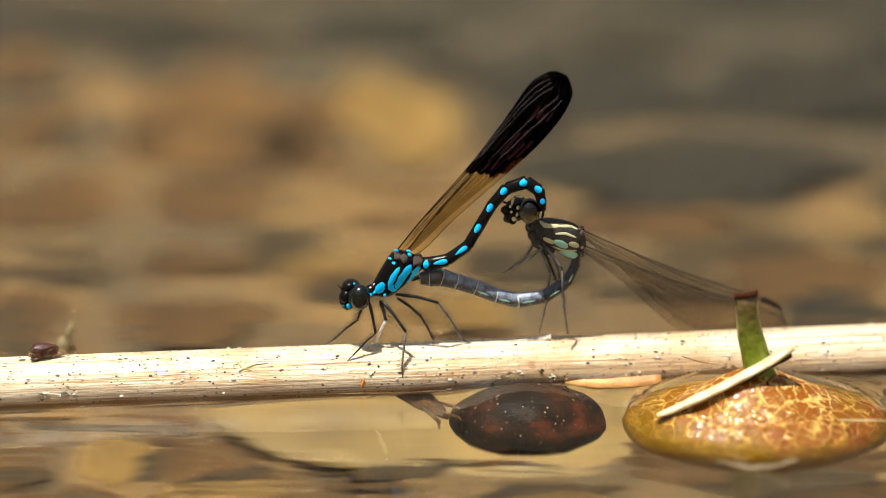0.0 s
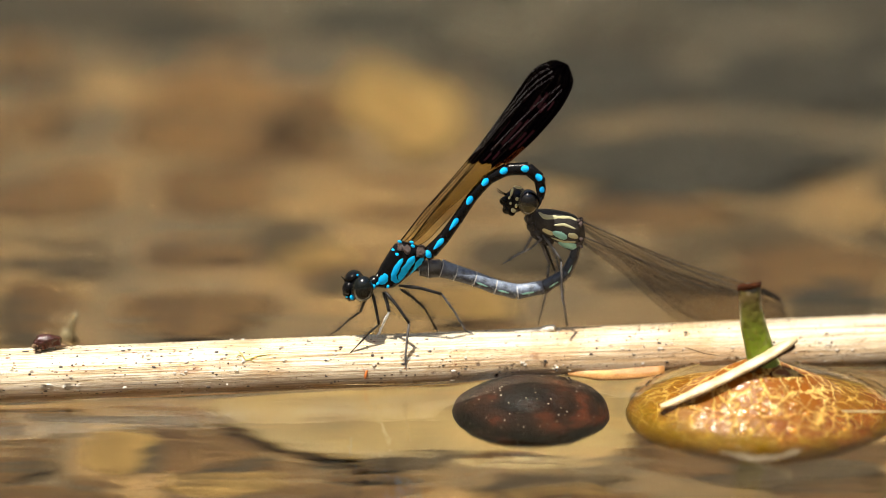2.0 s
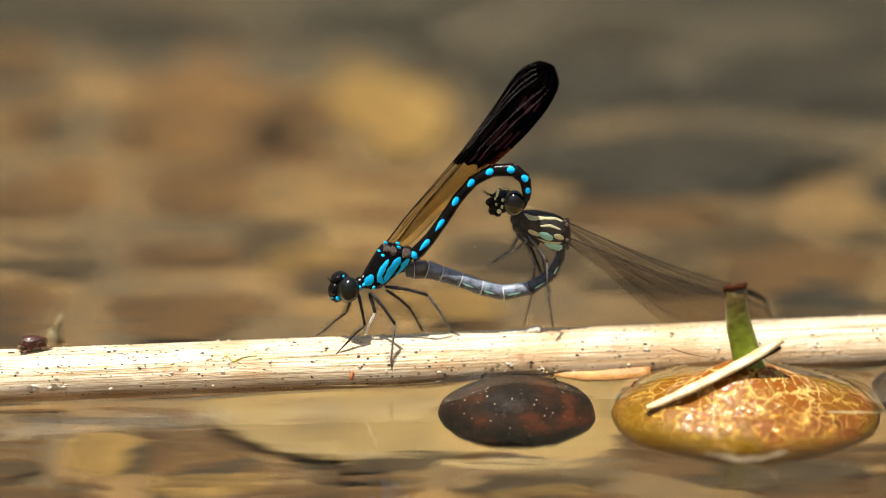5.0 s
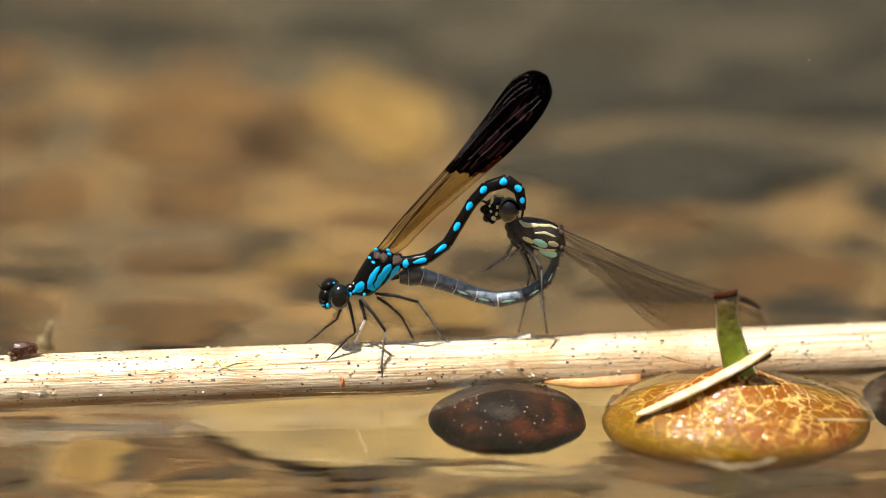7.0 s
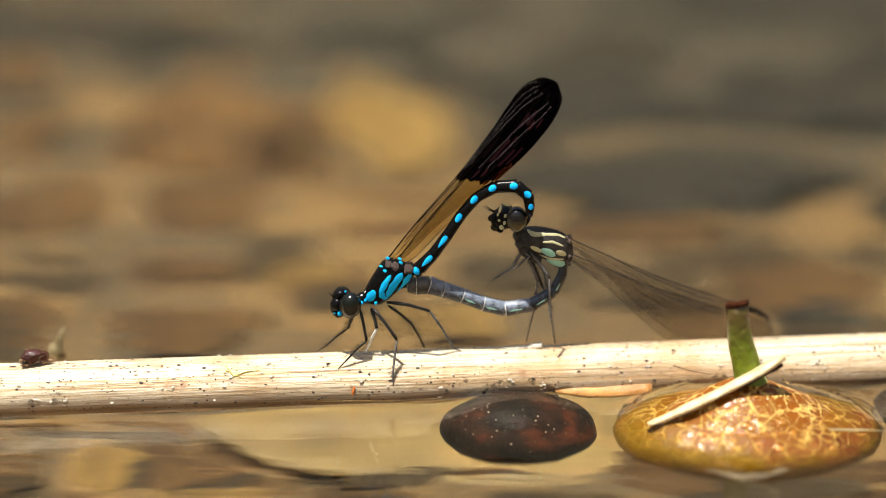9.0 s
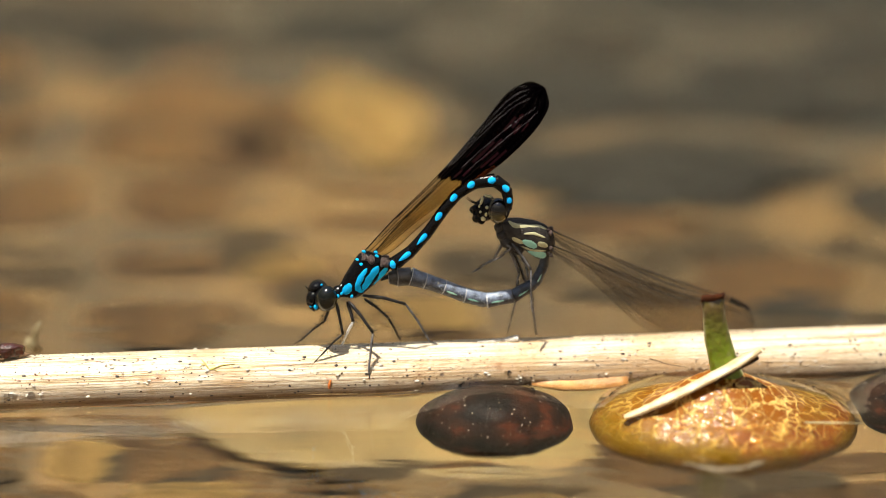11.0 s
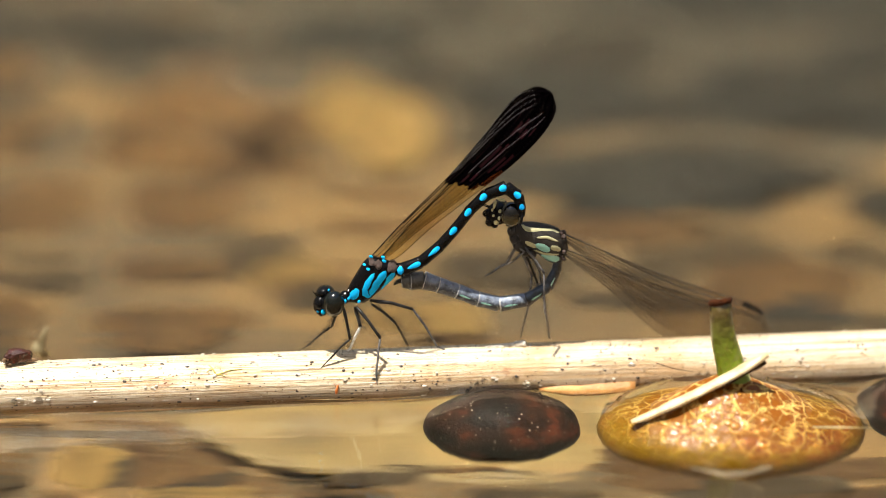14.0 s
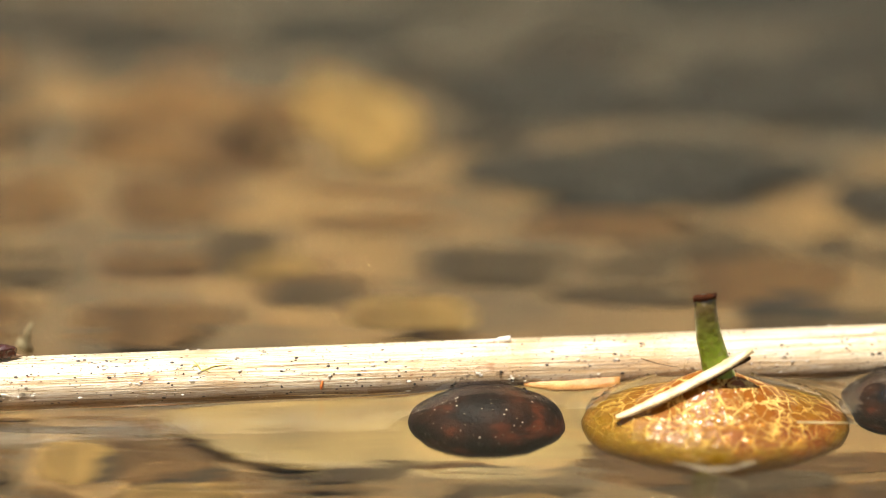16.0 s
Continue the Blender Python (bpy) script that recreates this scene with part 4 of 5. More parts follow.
class Body:
    """A lofted body part with marks that follow its flanks."""

    def __init__(self, rings, start, heading, origin):
        self.rings, self.start, self.heading, self.origin = rings, start, radians(heading), origin
        self.move = Matrix.Translation(side_view(*start, 0, origin)) @ Matrix.Rotation(-self.heading, 4, "Y") @ Matrix.Diagonal((U, U, U, 1))

    def local(self, x, y):
        dx, dz = x - self.start[0], self.start[1] - y
        c, s = math.cos(self.heading), math.sin(self.heading)
        return dx * c + dz * s, -dx * s + dz * c

    def flank(self, s, h, out):
        cols = list(zip(*self.rings))
        lo, hi, w = (float(np.interp(s, cols[0], c)) for c in cols[1:])
        c, r = (lo + hi) / 2, max(0.1, (hi - lo) / 2)
        q = max(-0.97, min(0.97, (h - c) / r))
        k = math.sqrt(1 - q * q)
        return Vector((s, -(w * k + out * max(k, 0.25)), c + r * q + out * q))

    def mark(self, name, spine, material, parent, out=0.9, sides=(1, -1)):
        """A coloured stripe along a drawn line of (x, y, half width), on both flanks."""
        for sign in sides:
            bm = bmesh.new()
            n, m = 14, 5
            rows = []
            xs = [i / (len(spine) - 1) for i in range(len(spine))]
            for i in range(n + 1):
                f = i / n
                x, y, w = (float(np.interp(f, xs, [p[k] for p in spine])) for k in range(3))
                x2, y2 = (float(np.interp(min(1, f + 0.02), xs, [p[k] for p in spine])) for k in range(2))
                x1, y1 = (float(np.interp(max(0, f - 0.02), xs, [p[k] for p in spine])) for k in range(2))
                d = Vector((x2 - x1, y2 - y1)).normalized()
                w *= math.sqrt(max(0.02, 1 - abs(2 * f - 1) ** 6)) * (1 + 0.12 * math.sin(f * 9 + x))
                row = []
                for j in range(m + 1):
                    k = 2 * j / m - 1
                    s, h = self.local(x - d.y * w * k, y + d.x * w * k)
                    v = self.flank(s, h, out * (1 - 0.6 * abs(k) ** 3))
                    row.append(bm.verts.new(self.move @ Vector((v.x, v.y * sign, v.z))))
                rows.append(row)
            for r, q in zip(rows, rows[1:]):
                for j in range(m):
                    bm.faces.new((r[j], r[j + 1], q[j + 1], q[j]))
            part(name, bm, material, parent)


def leg(parent, origin, joints, radius, materials, seed=0):
    """A jointed, bristled leg. joints: (x, y, depth) of hip, knee, foot and toe. Returns thigh and shin."""
    pts = [side_view(*j, origin) for j in joints]
    rng = random.Random(seed)
    made = []
    for i, (name, a, b) in enumerate((("thigh", pts[0], pts[1]), ("shin", pts[1], pts[2]))):
        r = radius * (1.0, 0.72)[i] * MM
        mid = (a + b) / 2 + Vector((0, 0, 0.04 * (b - a).length))
        line, rad = [a, a.lerp(mid, 0.5), mid, mid.lerp(b, 0.6), b], [r * 0.8, r * 1.15, r, r * 0.9, r * 0.95]
        if i == 1:
            line, rad = line + [b.lerp(pts[3], 0.5), pts[3]], rad + [r * 0.6, r * 0.35]
        bm = bmesh.new()
        tube(bm, line, rad, 8)
        ob = part(name, bm, materials[i], parent, "white-bloomed shin" if materials[i] is LEG_WHITE else "")
        made.append(ob)
        bm = bmesh.new()
        way = (b - a).normalized()
        for k in range(26):
            root = a.lerp(b, (k + rng.uniform(0.2, 0.8)) / 26)
            out = (Vector((way.z, 0.4 * rng.choice((-1, 1)), -way.x)) * (1 if k % 4 else -1) * (-1 if way.x > 0 else 1) + way * 0.8).normalized()
            tube(bm, [root, root + out * rng.uniform(0.5, 0.95) * (0.55 if materials[0] is LEG_GREY else 1) * MM], [0.021 * MM, 0.008 * MM], 3)
        tagged(part("bristle_fringe", bm, LEG_BLACK, ob), kind="stuff")
    return made


def wing(parent, length, lead, trail, mats, veins, dark_from, windows, label, seed, crossed=True):
    """A veined wing along +X from its root, the leading edge towards +Z. Sizes in mm."""
    n, m = 110, 28
    rng = random.Random(seed)
    bm = bmesh.new()

    def spot(f, c, out=0.0):
        lo, hi = smooth_between(f, trail), smooth_between(f, lead)
        z = lo + (hi - lo) * c
        return Vector((f * length, 0.05 * math.sin(c * 22) * min(1, 4 * f) + out, z)) * MM

    for side in (1, -1):
        rows = [[bm.verts.new(spot(i / n, j / m, 0.012 * side)) for j in range(m + 1)] for i in range(n + 1)]
        for i in range(n):
            for j in range(m):
                face = bm.faces.new((rows[i][j], rows[i][j + 1], rows[i + 1][j + 1], rows[i + 1][j]))
                f, c = (i + 0.5) / n, (j + 0.5) / m
                edge = dark_from + 0.035 - 0.07 * c + 0.022 * noise.noise((c * 9, seed % 2, 0.5))
                kind = 0 if f < edge else 1
                if not kind and len(mats) > 3 and c > 0.64 + 0.1 * math.sin(f * 30):
                    kind = 3
                if kind == 1 and any(a < f < b and lo < c < hi for a, b, lo, hi in windows):
                    kind = 2
                if kind == 1 and len(mats) > 4 and c < 0.1 and f < 0.63:
                    kind = 4
                face.material_index = kind
    ob = part("wing", bm, mats, parent, label)
    bm = bmesh.new()
    lines = (0.02, 0.13, 0.24, 0.36, 0.5, 0.64, 0.78, 0.9, 0.98)
    for k, c in enumerate(lines):
        start = 0.0 if k in (0, 1, 2, 5, 8, 3) else (0.12, 0.16, 0.1, 0.2)[k % 4]
        pts = [spot(f, c + 0.02 * math.sin(f * 7 + k) * (0 < k < 8)) for f in np.linspace(start, 0.985, 36)]
        if not crossed and 0 < k < 7:
            continue
        size = (0.045 if k in (7, 8) else 0.028 if k else 0.02)
        tube(bm, pts, [size * MM * (1.2 - 0.6 * i / 35) for i in range(36)], 4)
    for c0, c1 in zip(lines, lines[1:]) if crossed else ():
        f = 0.06 + rng.uniform(0, 0.02)
        while f < 0.97:
            tube(bm, [spot(f, c0), spot(f + rng.uniform(-0.004, 0.006), c1)], [0.022 * MM, 0.022 * MM], 3)
            f += rng.uniform(0.015, 0.021)
    if veins is VEIN and seed == 0:
        # veins fanning out over the dark half, pale with painted sun highlights
        fan = bmesh.new()
        for k, (c, drop) in enumerate(((1.0, 0.0), (0.96, 0.16), (0.92, 0.28), (0.87, 0.38), (0.58, 0.42), (0.38, 0.34))):
            pts = [spot(f, c - drop * ((f - 0.47) / 0.5) ** 3, -0.09) for f in np.linspace(0.47 + 0.02 * k, 0.985 - 0.008 * k, 30)]
            tube(fan, pts, [0.0065 * MM] * 30, 5)
        tagged(part("vein_highlights", fan, VEIN_GLINT, ob), kind="stuff")
    tagged(part("venation", bm, veins, ob), kind="stuff")
    return ob


def abdomen_segment(parent, length, r0, r1, material, joint, label=""):
    bm = bmesh.new()
    rows = [(0.0, 0.5), (0.0, 0.9), (0.08, 1.0), (0.5, 0.97), (0.85, 1.0), (0.95, 1.02), (1.0, 0.98), (1.04, 0.7)]
    rings = []
    for i, (f, k) in enumerate(rows):
        s = f * length * MM if i else -0.12 * MM
        r = (r0 + (r1 - r0) * max(0, min(1, f if i else 0))) * k * MM
        rings.append((s, -r, r, r * 0.95))
    loft(bm, rings, 18)
    ob = part("abdomen_segment", bm, material, parent, label)
    bm = bmesh.new()
    r = r1 * MM
    loft(bm, [(length * MM * 0.965, -r * 1.02, r * 1.02, r * 0.97), (length * MM * 0.985, -r * 1.035, r * 1.035, r * 0.985), (length * MM * 1.01, -r * 1.0, r * 1.0, r * 0.95)], 18)
    part("joint_ring", bm, joint, ob)
    return ob


def segment_spot(name, seg, r, xc, rx, up, rup, material, point=0.0):
    """A rounded mark on both flanks of an abdomen segment."""
    for sign in (1, -1):
        bm = bmesh.new()
        rows = []
        for i in range(5):
            q = i / 4
            row = []
            for k in range(16):
                a = 2 * math.pi * k / 16
                x = xc + rx * q * math.cos(a)
                ang = radians(up + rup * q * math.sin(a) * (1 - point * (0.5 - 0.5 * math.cos(a))))
                rr = (r + 0.035 * (1 - 0.7 * q**3)) * MM
                row.append(bm.verts.new((x * MM, -sign * rr * 0.95 * math.cos(ang), rr * math.sin(ang))))
            rows.append(row)
        for p, q in zip(rows, rows[1:]):
            for k in range(16):
                bm.faces.new((p[k], p[(k + 1) % 16], q[(k + 1) % 16], q[k]))
        part(name, bm, material, seg)


MALE_O = (700, 490)
FEMALE_O = (985, 425)
MALE_L = (0.55, 1.98, 2.5, 2.45, 2.36, 2.1, 2.1, 1.5, 1.2, 0.85)
FEMALE_L = (1.15, 1.9, 2.5, 2.85, 2.3, 2.3, 2.05, 1.55, 1.35, 0.9)


def build_male():
    male = new("damselfly")
    male.scale = (0.99, 1.0, 1.05)
    tagged(male, "black male damselfly with bright blue spots and dark-tipped wings", "damselfly", "mating damselflies")
    o = MALE_O

    def at(x, y, d=0.0):
        return side_view(x, y, d, o)

    # head, its eyes and mouthparts
    bm = bmesh.new()
    ball(bm, at(626, 521, 0.1), (14 * U, 26 * U, 19 * U), (0, 20, 0))
    ball(bm, at(612, 524, -0.1), (11 * U, 15 * U, 14 * U), (0, 30, 0))
    ball(bm, at(618, 505, 0.2), (13 * U, 16 * U, 9 * U), (0, -20, 0))
    for d in (-0.55, 0.5):
        tube(bm, [at(608, 514, d), at(602, 508, d * 1.3), at(599, 504, d * 1.5)], [0.07 * MM, 0.05 * MM, 0.02 * MM], 5)
    head = part("head", bm, BLACK, male)
    bm = bmesh.new()
    ball(bm, at(637, 527, -1.15), (19 * U, 18 * U, 22 * U), (0, 12, 0))
    part("eye", bm, EYE_BLACK, head, "glossy black compound eye")
    bm = bmesh.new()
    ball(bm, at(621, 511, 1.3), (18 * U, 18 * U, 18 * U), (0, 12, 0))
    part("eye", bm, EYE_BLACK, head, "glossy black compound eye")
    bm = bmesh.new()
    for x, y, d, r in ((605, 528, -0.3, 4.5), (605, 532, 0.5, 5), (609, 536, -0.35, 6), (611, 540, 0.4, 6.5), (618, 542, -0.3, 6), (613, 532, 0.1, 10), (606, 535, 0.0, 5), (614, 545, 0.3, 4)):
        ball(bm, at(x, y, d), (r * U, r * 1.1 * U, r * 0.9 * U), (0, 25, 0), 0, 12, 9)
    part("mouthparts", bm, BLACK, head)
    for x, y, d, r in ((618, 541, -0.75, 4.6), (609, 540, -0.62, 2.6), (628, 503, -0.7, 2.2), (611, 541, 0.9, 4)):
        bm = bmesh.new()
        ball(bm, at(x, y, d), (r * U, r * 0.6 * U, r * U), (0, 0, 20), 0, 10, 8)
        part("face_spot", bm, BLUE, head, "blue spot")
    # thorax
    rings = [(-6, -6, 6, 6), (0, -10, 10, 8), (10, -18, 15, 13), (20, -23, 21, 17), (35, -22, 28, 20), (50, -20, 35, 21), (62, -18, 39, 21), (75, -16, 36, 19), (88, -14, 23, 15), (98, -10, 9, 9), (104, -3, 3, 3)]
    body = Body(rings, (662, 515), 32.6, o)
    bm = bmesh.new()
    loft(bm, rings, 28, body.move, power=0.9)
    thorax = part("thorax", bm, BLACK, male)
    bm = bmesh.new()
    ball(bm, at(654, 516), (10 * U, 12 * U, 13 * U), (0, 30, 0))
    ball(bm, at(647, 520), (7 * U, 8 * U, 7 * U))
    part("neck", bm, BLACK, male)
    for spine in (((666, 515, 5), (673, 506, 7.6), (679, 495, 4.4)), ((708, 467, 3.6), (698, 481, 4.8), (691, 496, 5.2), (693, 507, 5.6), (702, 510, 5)),
                  ((728, 464, 5), (719, 477, 7.2), (710, 492, 7.6), (700, 508, 6)), ((743, 468, 5), (734, 480, 6.6), (726, 491, 5.6), (719, 502, 2.6))):
        body.mark("blue_stripe", spine, BLUE, thorax)
    for x, y, w in ((697, 461, 3.0), (690, 456, 1.8)):
        body.mark("blue_dot", ((x - 3, y + 0.5, w * 0.7), (x, y, w), (x + 3.5, y - 0.2, w * 0.8)), BLUE, thorax, sides=(1,))
    for x, y, d, r, m in ((664, 504, -0.38, 2.8, LEG_WHITE), (656, 510, -0.42, 2.2, LEG_WHITE), (651, 517, -0.72, 2.6, BLUE), (656, 523, -0.75, 3.2, BLUE), (663, 518, -0.85, 2.6, BLUE), (681, 523, -0.95, 2.6, BLUE)):
        bm = bmesh.new()
        ball(bm, at(x, y, d), (r * U, r * 0.5 * U, r * 1.25 * U), (0, 30, 0), 0, 10, 8)
        part("neck_spot", bm, m, thorax)
    # rough brown wing hinges
    bm = bmesh.new()
    for cx, cy, rx, ry in ((713, 456, 14, 9), (738, 461, 11, 9), (704, 451, 8, 6)):
        ball(bm, at(cx, cy, 0), (rx * U, 1.15 * MM, ry * U), (0, 20, 0), 0, 64, 40)
    for v in bm.verts:
        v.co += Vector((0.6, 1, 0.8)) * 0.16 * MM * (noise.noise(v.co * 2600) + 0.6 * noise.noise(v.co * 6500))
    part("wing_hinge", bm, WING_ROOT, male, "rough brown wing hinges")
    for x, y, d in ((702, 445, -0.7), (723, 446, -0.5), (725, 453, -1.1)):
        bm = bmesh.new()
        ball(bm, at(x, y, d), (4 * U, 1.4 * U, 2.6 * U), (0, 20, 0), 0, 12, 8)
        part("hinge_spot", bm, BLUE, thorax)
    # legs
    legs = [
        ((653, 532, -0.5), (665, 589, -1.4), (636, 617, -1.9), (613, 641, -2.25)),
        ((640, 545, 0.6), (632, 566, 0.9), (592, 598, 0.8), (577, 607, 0.75)),
        ((676, 532, -0.6), (718, 587, -1.8), (711, 650, -2.4), (713, 672, -2.5)),
        ((673, 532, 0.0), (683, 567, -0.9), (665, 604, -0.2), (660, 609, 0.3)),
        ((700, 521, -0.6), (775, 536, -0.8), (818, 601, 0.6), (836, 608, 0.85)),
        ((703, 527, 0.5), (744, 559, 1.5), (764, 596, 1.9), (768, 602, 1.95)),
    ]
    made = []
    for i, joints in enumerate(legs):
        made.append(leg(male, o, joints, (0.155, 0.145, 0.165, 0.18, 0.165, 0.145)[i], (LEG_BLACK, LEG_WHITE if i == 3 else (LEG_GREY if i in (2, 4) else LEG_BLACK)), seed=i))
    # abdomen
    radii = (0.66, 0.7, 0.6, 0.56, 0.54, 0.55, 0.6, 0.64, 0.6, 0.5, 0.36)
    segments = []
    for k, length in enumerate(MALE_L):
        seg = abdomen_segment(male, length, radii[k], radii[k + 1], BLACK, BLACK)
        if k < 9:
            if k == 0:
                spot = (0.3, 0.32, 8, 42)
            elif k == 1:
                spot = (1.2, 0.8, 8, 34)
            elif k == 2:
                spot = (1.75, 0.75, 10, 36)
            else:
                spot = (length * 0.86, (0.5, 0.46, 0.42, 0.4, 0.4, 0.3)[k - 3], 14, 36)
            xc, rx, up, rup = spot
            segment_spot("blue_spot", seg, radii[k] + (radii[k + 1] - radii[k]) * min(1, xc / length), xc, rx, up, rup, BLUE_DEEP, 0.75 if 0 < k < 3 else 0.25)
        else:
            bm = bmesh.new()
            for d in (-0.25, 0.25):
                tube(bm, [(0.6 * MM, d * MM, 0.1 * MM), (1.2 * MM, d * 1.5 * MM, 0), (1.7 * MM, d * 0.9 * MM, -0.2 * MM)], [0.14 * MM, 0.11 * MM, 0.05 * MM], 6)
            part("clasper", bm, BLACK, seg)
        segments.append(seg)
    # wings, held closed over the back
    lead = [(0, 0.35), (0.17, 0.62), (0.46, 0.78), (0.71, 1.3), (0.86, 1.8), (0.92, 1.82), (0.96, 1.55), (0.985, 1.0), (1.0, 0.1)]
    trail = [(0, -0.4), (0.05, -0.85), (0.22, -1.1), (0.38, -1.55), (0.54, -2.05), (0.69, -2.45), (0.83, -2.45), (0.92, -2.1), (0.97, -1.5), (1.0, -0.3)]
    windows = [(0.587, 0.7, 0.6, 0.71), (0.6, 0.73, 0.37, 0.5), (0.612, 0.71, 0.14, 0.22), (0.5, 0.55, 0.45, 0.55), (0.79, 0.885, 0.6, 0.7), (0.794, 0.866, 0.42, 0.51), (0.812, 0.851, 0.21, 0.29)]
    wings = [wing(male, 23.35, lead, trail, [AMBER, DARK_WING, WINDOW, CLEAR_WING, RUDDY], VEIN, 0.485, windows, "amber wing with a black outer half", s, s == 0) for s in range(4)]
    return male, segments, made, wings


def build_female():
    female = new("damselfly")
    female.scale = (0.99, 1.0, 1.05)
    tagged(female, "grey-striped female damselfly with smoky wings, clasped by the male", "damselfly", "mating damselflies")
    o = FEMALE_O

    def at(x, y, d=0.0):
        return side_view(x, y, d, o)

    bm = bmesh.new()
    ball(bm, at(916, 370, 0.1), (15 * U, 24 * U, 20 * U), (0, 10, 0))
    ball(bm, at(904, 372, 0.0), (11 * U, 16 * U, 17 * U), (0, 0, 0))
    for d in (-0.5, 0.5):
        tube(bm, [at(897, 360, d), at(888, 356, d * 1.4), at(880, 350, d * 1.6)], [0.07 * MM, 0.045 * MM, 0.02 * MM], 5)
    head = part("head", bm, BLACK, female)
    for x, y, d, r in ((934, 375, -1.1, 19), (919, 366, 1.25, 18)):
        bm = bmesh.new()
        ball(bm, at(x, y, d), (r * U, r * U, r * 1.15 * U), (0, 0, 0))
        part("eye", bm, EYE_BROWN, head, "glossy grey-brown compound eye")
    bm = bmesh.new()
    for x, y, d, r in ((894, 369, -0.3, 6), (893, 371, 0.4, 7), (896, 379, -0.35, 5.5), (899, 385, -0.3, 6.5), (899, 386, 0.4, 8), (907, 391, 0, 6.5), (902, 378, 0, 9)):
        ball(bm, at(x, y, d), (r * U, r * 1.1 * U, r * 0.9 * U), (0, 0, 0), 0, 12, 9)
    part("mouthparts", bm, BLACK, head)
    for x, y, d, rx, rz in ((908, 388, -0.95, 4.6, 4.2), (914, 369, -1.15, 3, 3.4), (913, 380, -1.15, 3, 4.6), (905, 357, -0.98, 2.6, 7.5), (916, 349, -0.9, 8, 2.4), (903, 376, -0.95, 2.4, 2.4), (901, 366, -0.9, 2, 3)):
        bm = bmesh.new()
        ball(bm, at(x, y, d), (rx * U, 2.4 * U, rz * U), (0, 15, 0), 0, 10, 8)
        part("face_spot", bm, CREAM, head, "cream face mark")
    rings = [(-14, -7, 7, 7), (-6, -12, 9, 9), (4, -24, 13, 14), (18, -30, 18, 18), (36, -28, 21, 20), (54, -32, 23, 20), (68, -37, 22, 18), (80, -38, 17, 14), (90, -33, 8, 9), (96, -22, -4, 4)]
    body = Body(rings, (948, 398), -19, o)
    bm = bmesh.new()
    loft(bm, rings, 28, body.move, power=0.92)
    thorax = part("thorax", bm, FEMALE_DARK, female)
    for spine, m in ((((953, 390, 2.4), (963, 396, 3.8), (985, 397, 2.4), (1008, 399, 2.2), (1022, 406, 1.6)), CREAM), (((979, 409, 1.8), (998, 409, 2.4), (1018, 418, 1.6)), CREAM),
                     (((959, 416, 2.6), (968, 421, 4.2), (979, 426, 4)), CREAM), (((977, 421, 3.6), (990, 427, 7), (1003, 433, 4.5)), BLUE_PALE), (((1004, 426, 3.4), (1013, 429, 4.8), (1023, 434, 3)), CREAM),
                     (((988, 441, 3), (1003, 447, 6), (1021, 452, 7.5)), BLUE_PALE), (((975, 432, 1.8), (995, 439, 2.4), (1020, 441, 1.6)), CREAM)):
        body.mark("pale_stripe", spine, m, thorax)
    bm = bmesh.new()
    rng = random.Random(9)
    for cx, cy in ((1028, 412), (1030, 440), (1024, 448)):
        for _ in range(8):
            r = rng.uniform(3, 5.5)
            ball(bm, at(cx + rng.uniform(-5, 5), cy + rng.uniform(-6, 6), rng.uniform(-0.8, 0.8)), (r * U, r * U, r * U), (0, 0, 0), 0, 9, 7)
    part("wing_hinge", bm, WING_ROOT, female, "rough brown wing hinges")
    # the hairy chest between the legs
    bm, hair = bmesh.new(), bmesh.new()
    for x, y, r in ((940, 402, 11), (946, 414, 13), (953, 425, 14), (962, 434, 13), (972, 440, 11)):
        ball(bm, at(x, y, 0), (r * U, r * 1.1 * U, r * U), (0, 20, 0), 0, 14, 10)
        for _ in range(26):
            root = at(x + rng.uniform(-8, 8), y + rng.uniform(-8, 8), rng.uniform(-0.8, -0.2))
            tube(hair, [root, root + Vector((rng.uniform(-0.6, 0.1), rng.uniform(-0.3, 0.1), rng.uniform(-0.55, 0.25))) * MM], [0.02 * MM, 0.008 * MM], 3)
    chest = part("chest", bm, FEMALE_DARK, female)
    tagged(part("hair_fringe", hair, LEG_GREY, chest), kind="stuff")
    legs = [
        ((955, 425, -0.5), (992, 478, -1.5), (993, 545, -2.0), (997, 560, -2.1)),
        ((946, 430, 0.5), (932, 458, 1.2), (905, 473, 1.0), (892, 480, 0.9)),
        ((958, 432, 0.4), (986, 493, 1.0), (1000, 530, 1.0), (1009, 592, 1.3)),
        ((948, 428, -0.4), (975, 482, 0.4), (970, 535, 0.8), (958, 588, 1.2)),
        ((965, 432, 0.5), (990, 470, 1.4), (1002, 535, 1.6), (1012, 594, 1.7)),
        ((944, 428, -0.5), (958, 440, -0.9), (940, 455, -0.8), (925, 462, -0.8)),
    ]
    for i, joints in enumerate(legs):
        leg(female, o, joints, 0.14, (LEG_GREY if i != 2 else LEG_BLACK, LEG_GREY), 20 + i)
    radii = (0.46, 0.5, 0.58, 0.68, 0.75, 0.74, 0.74, 0.78, 0.9, 0.92, 0.56)
    segments = []
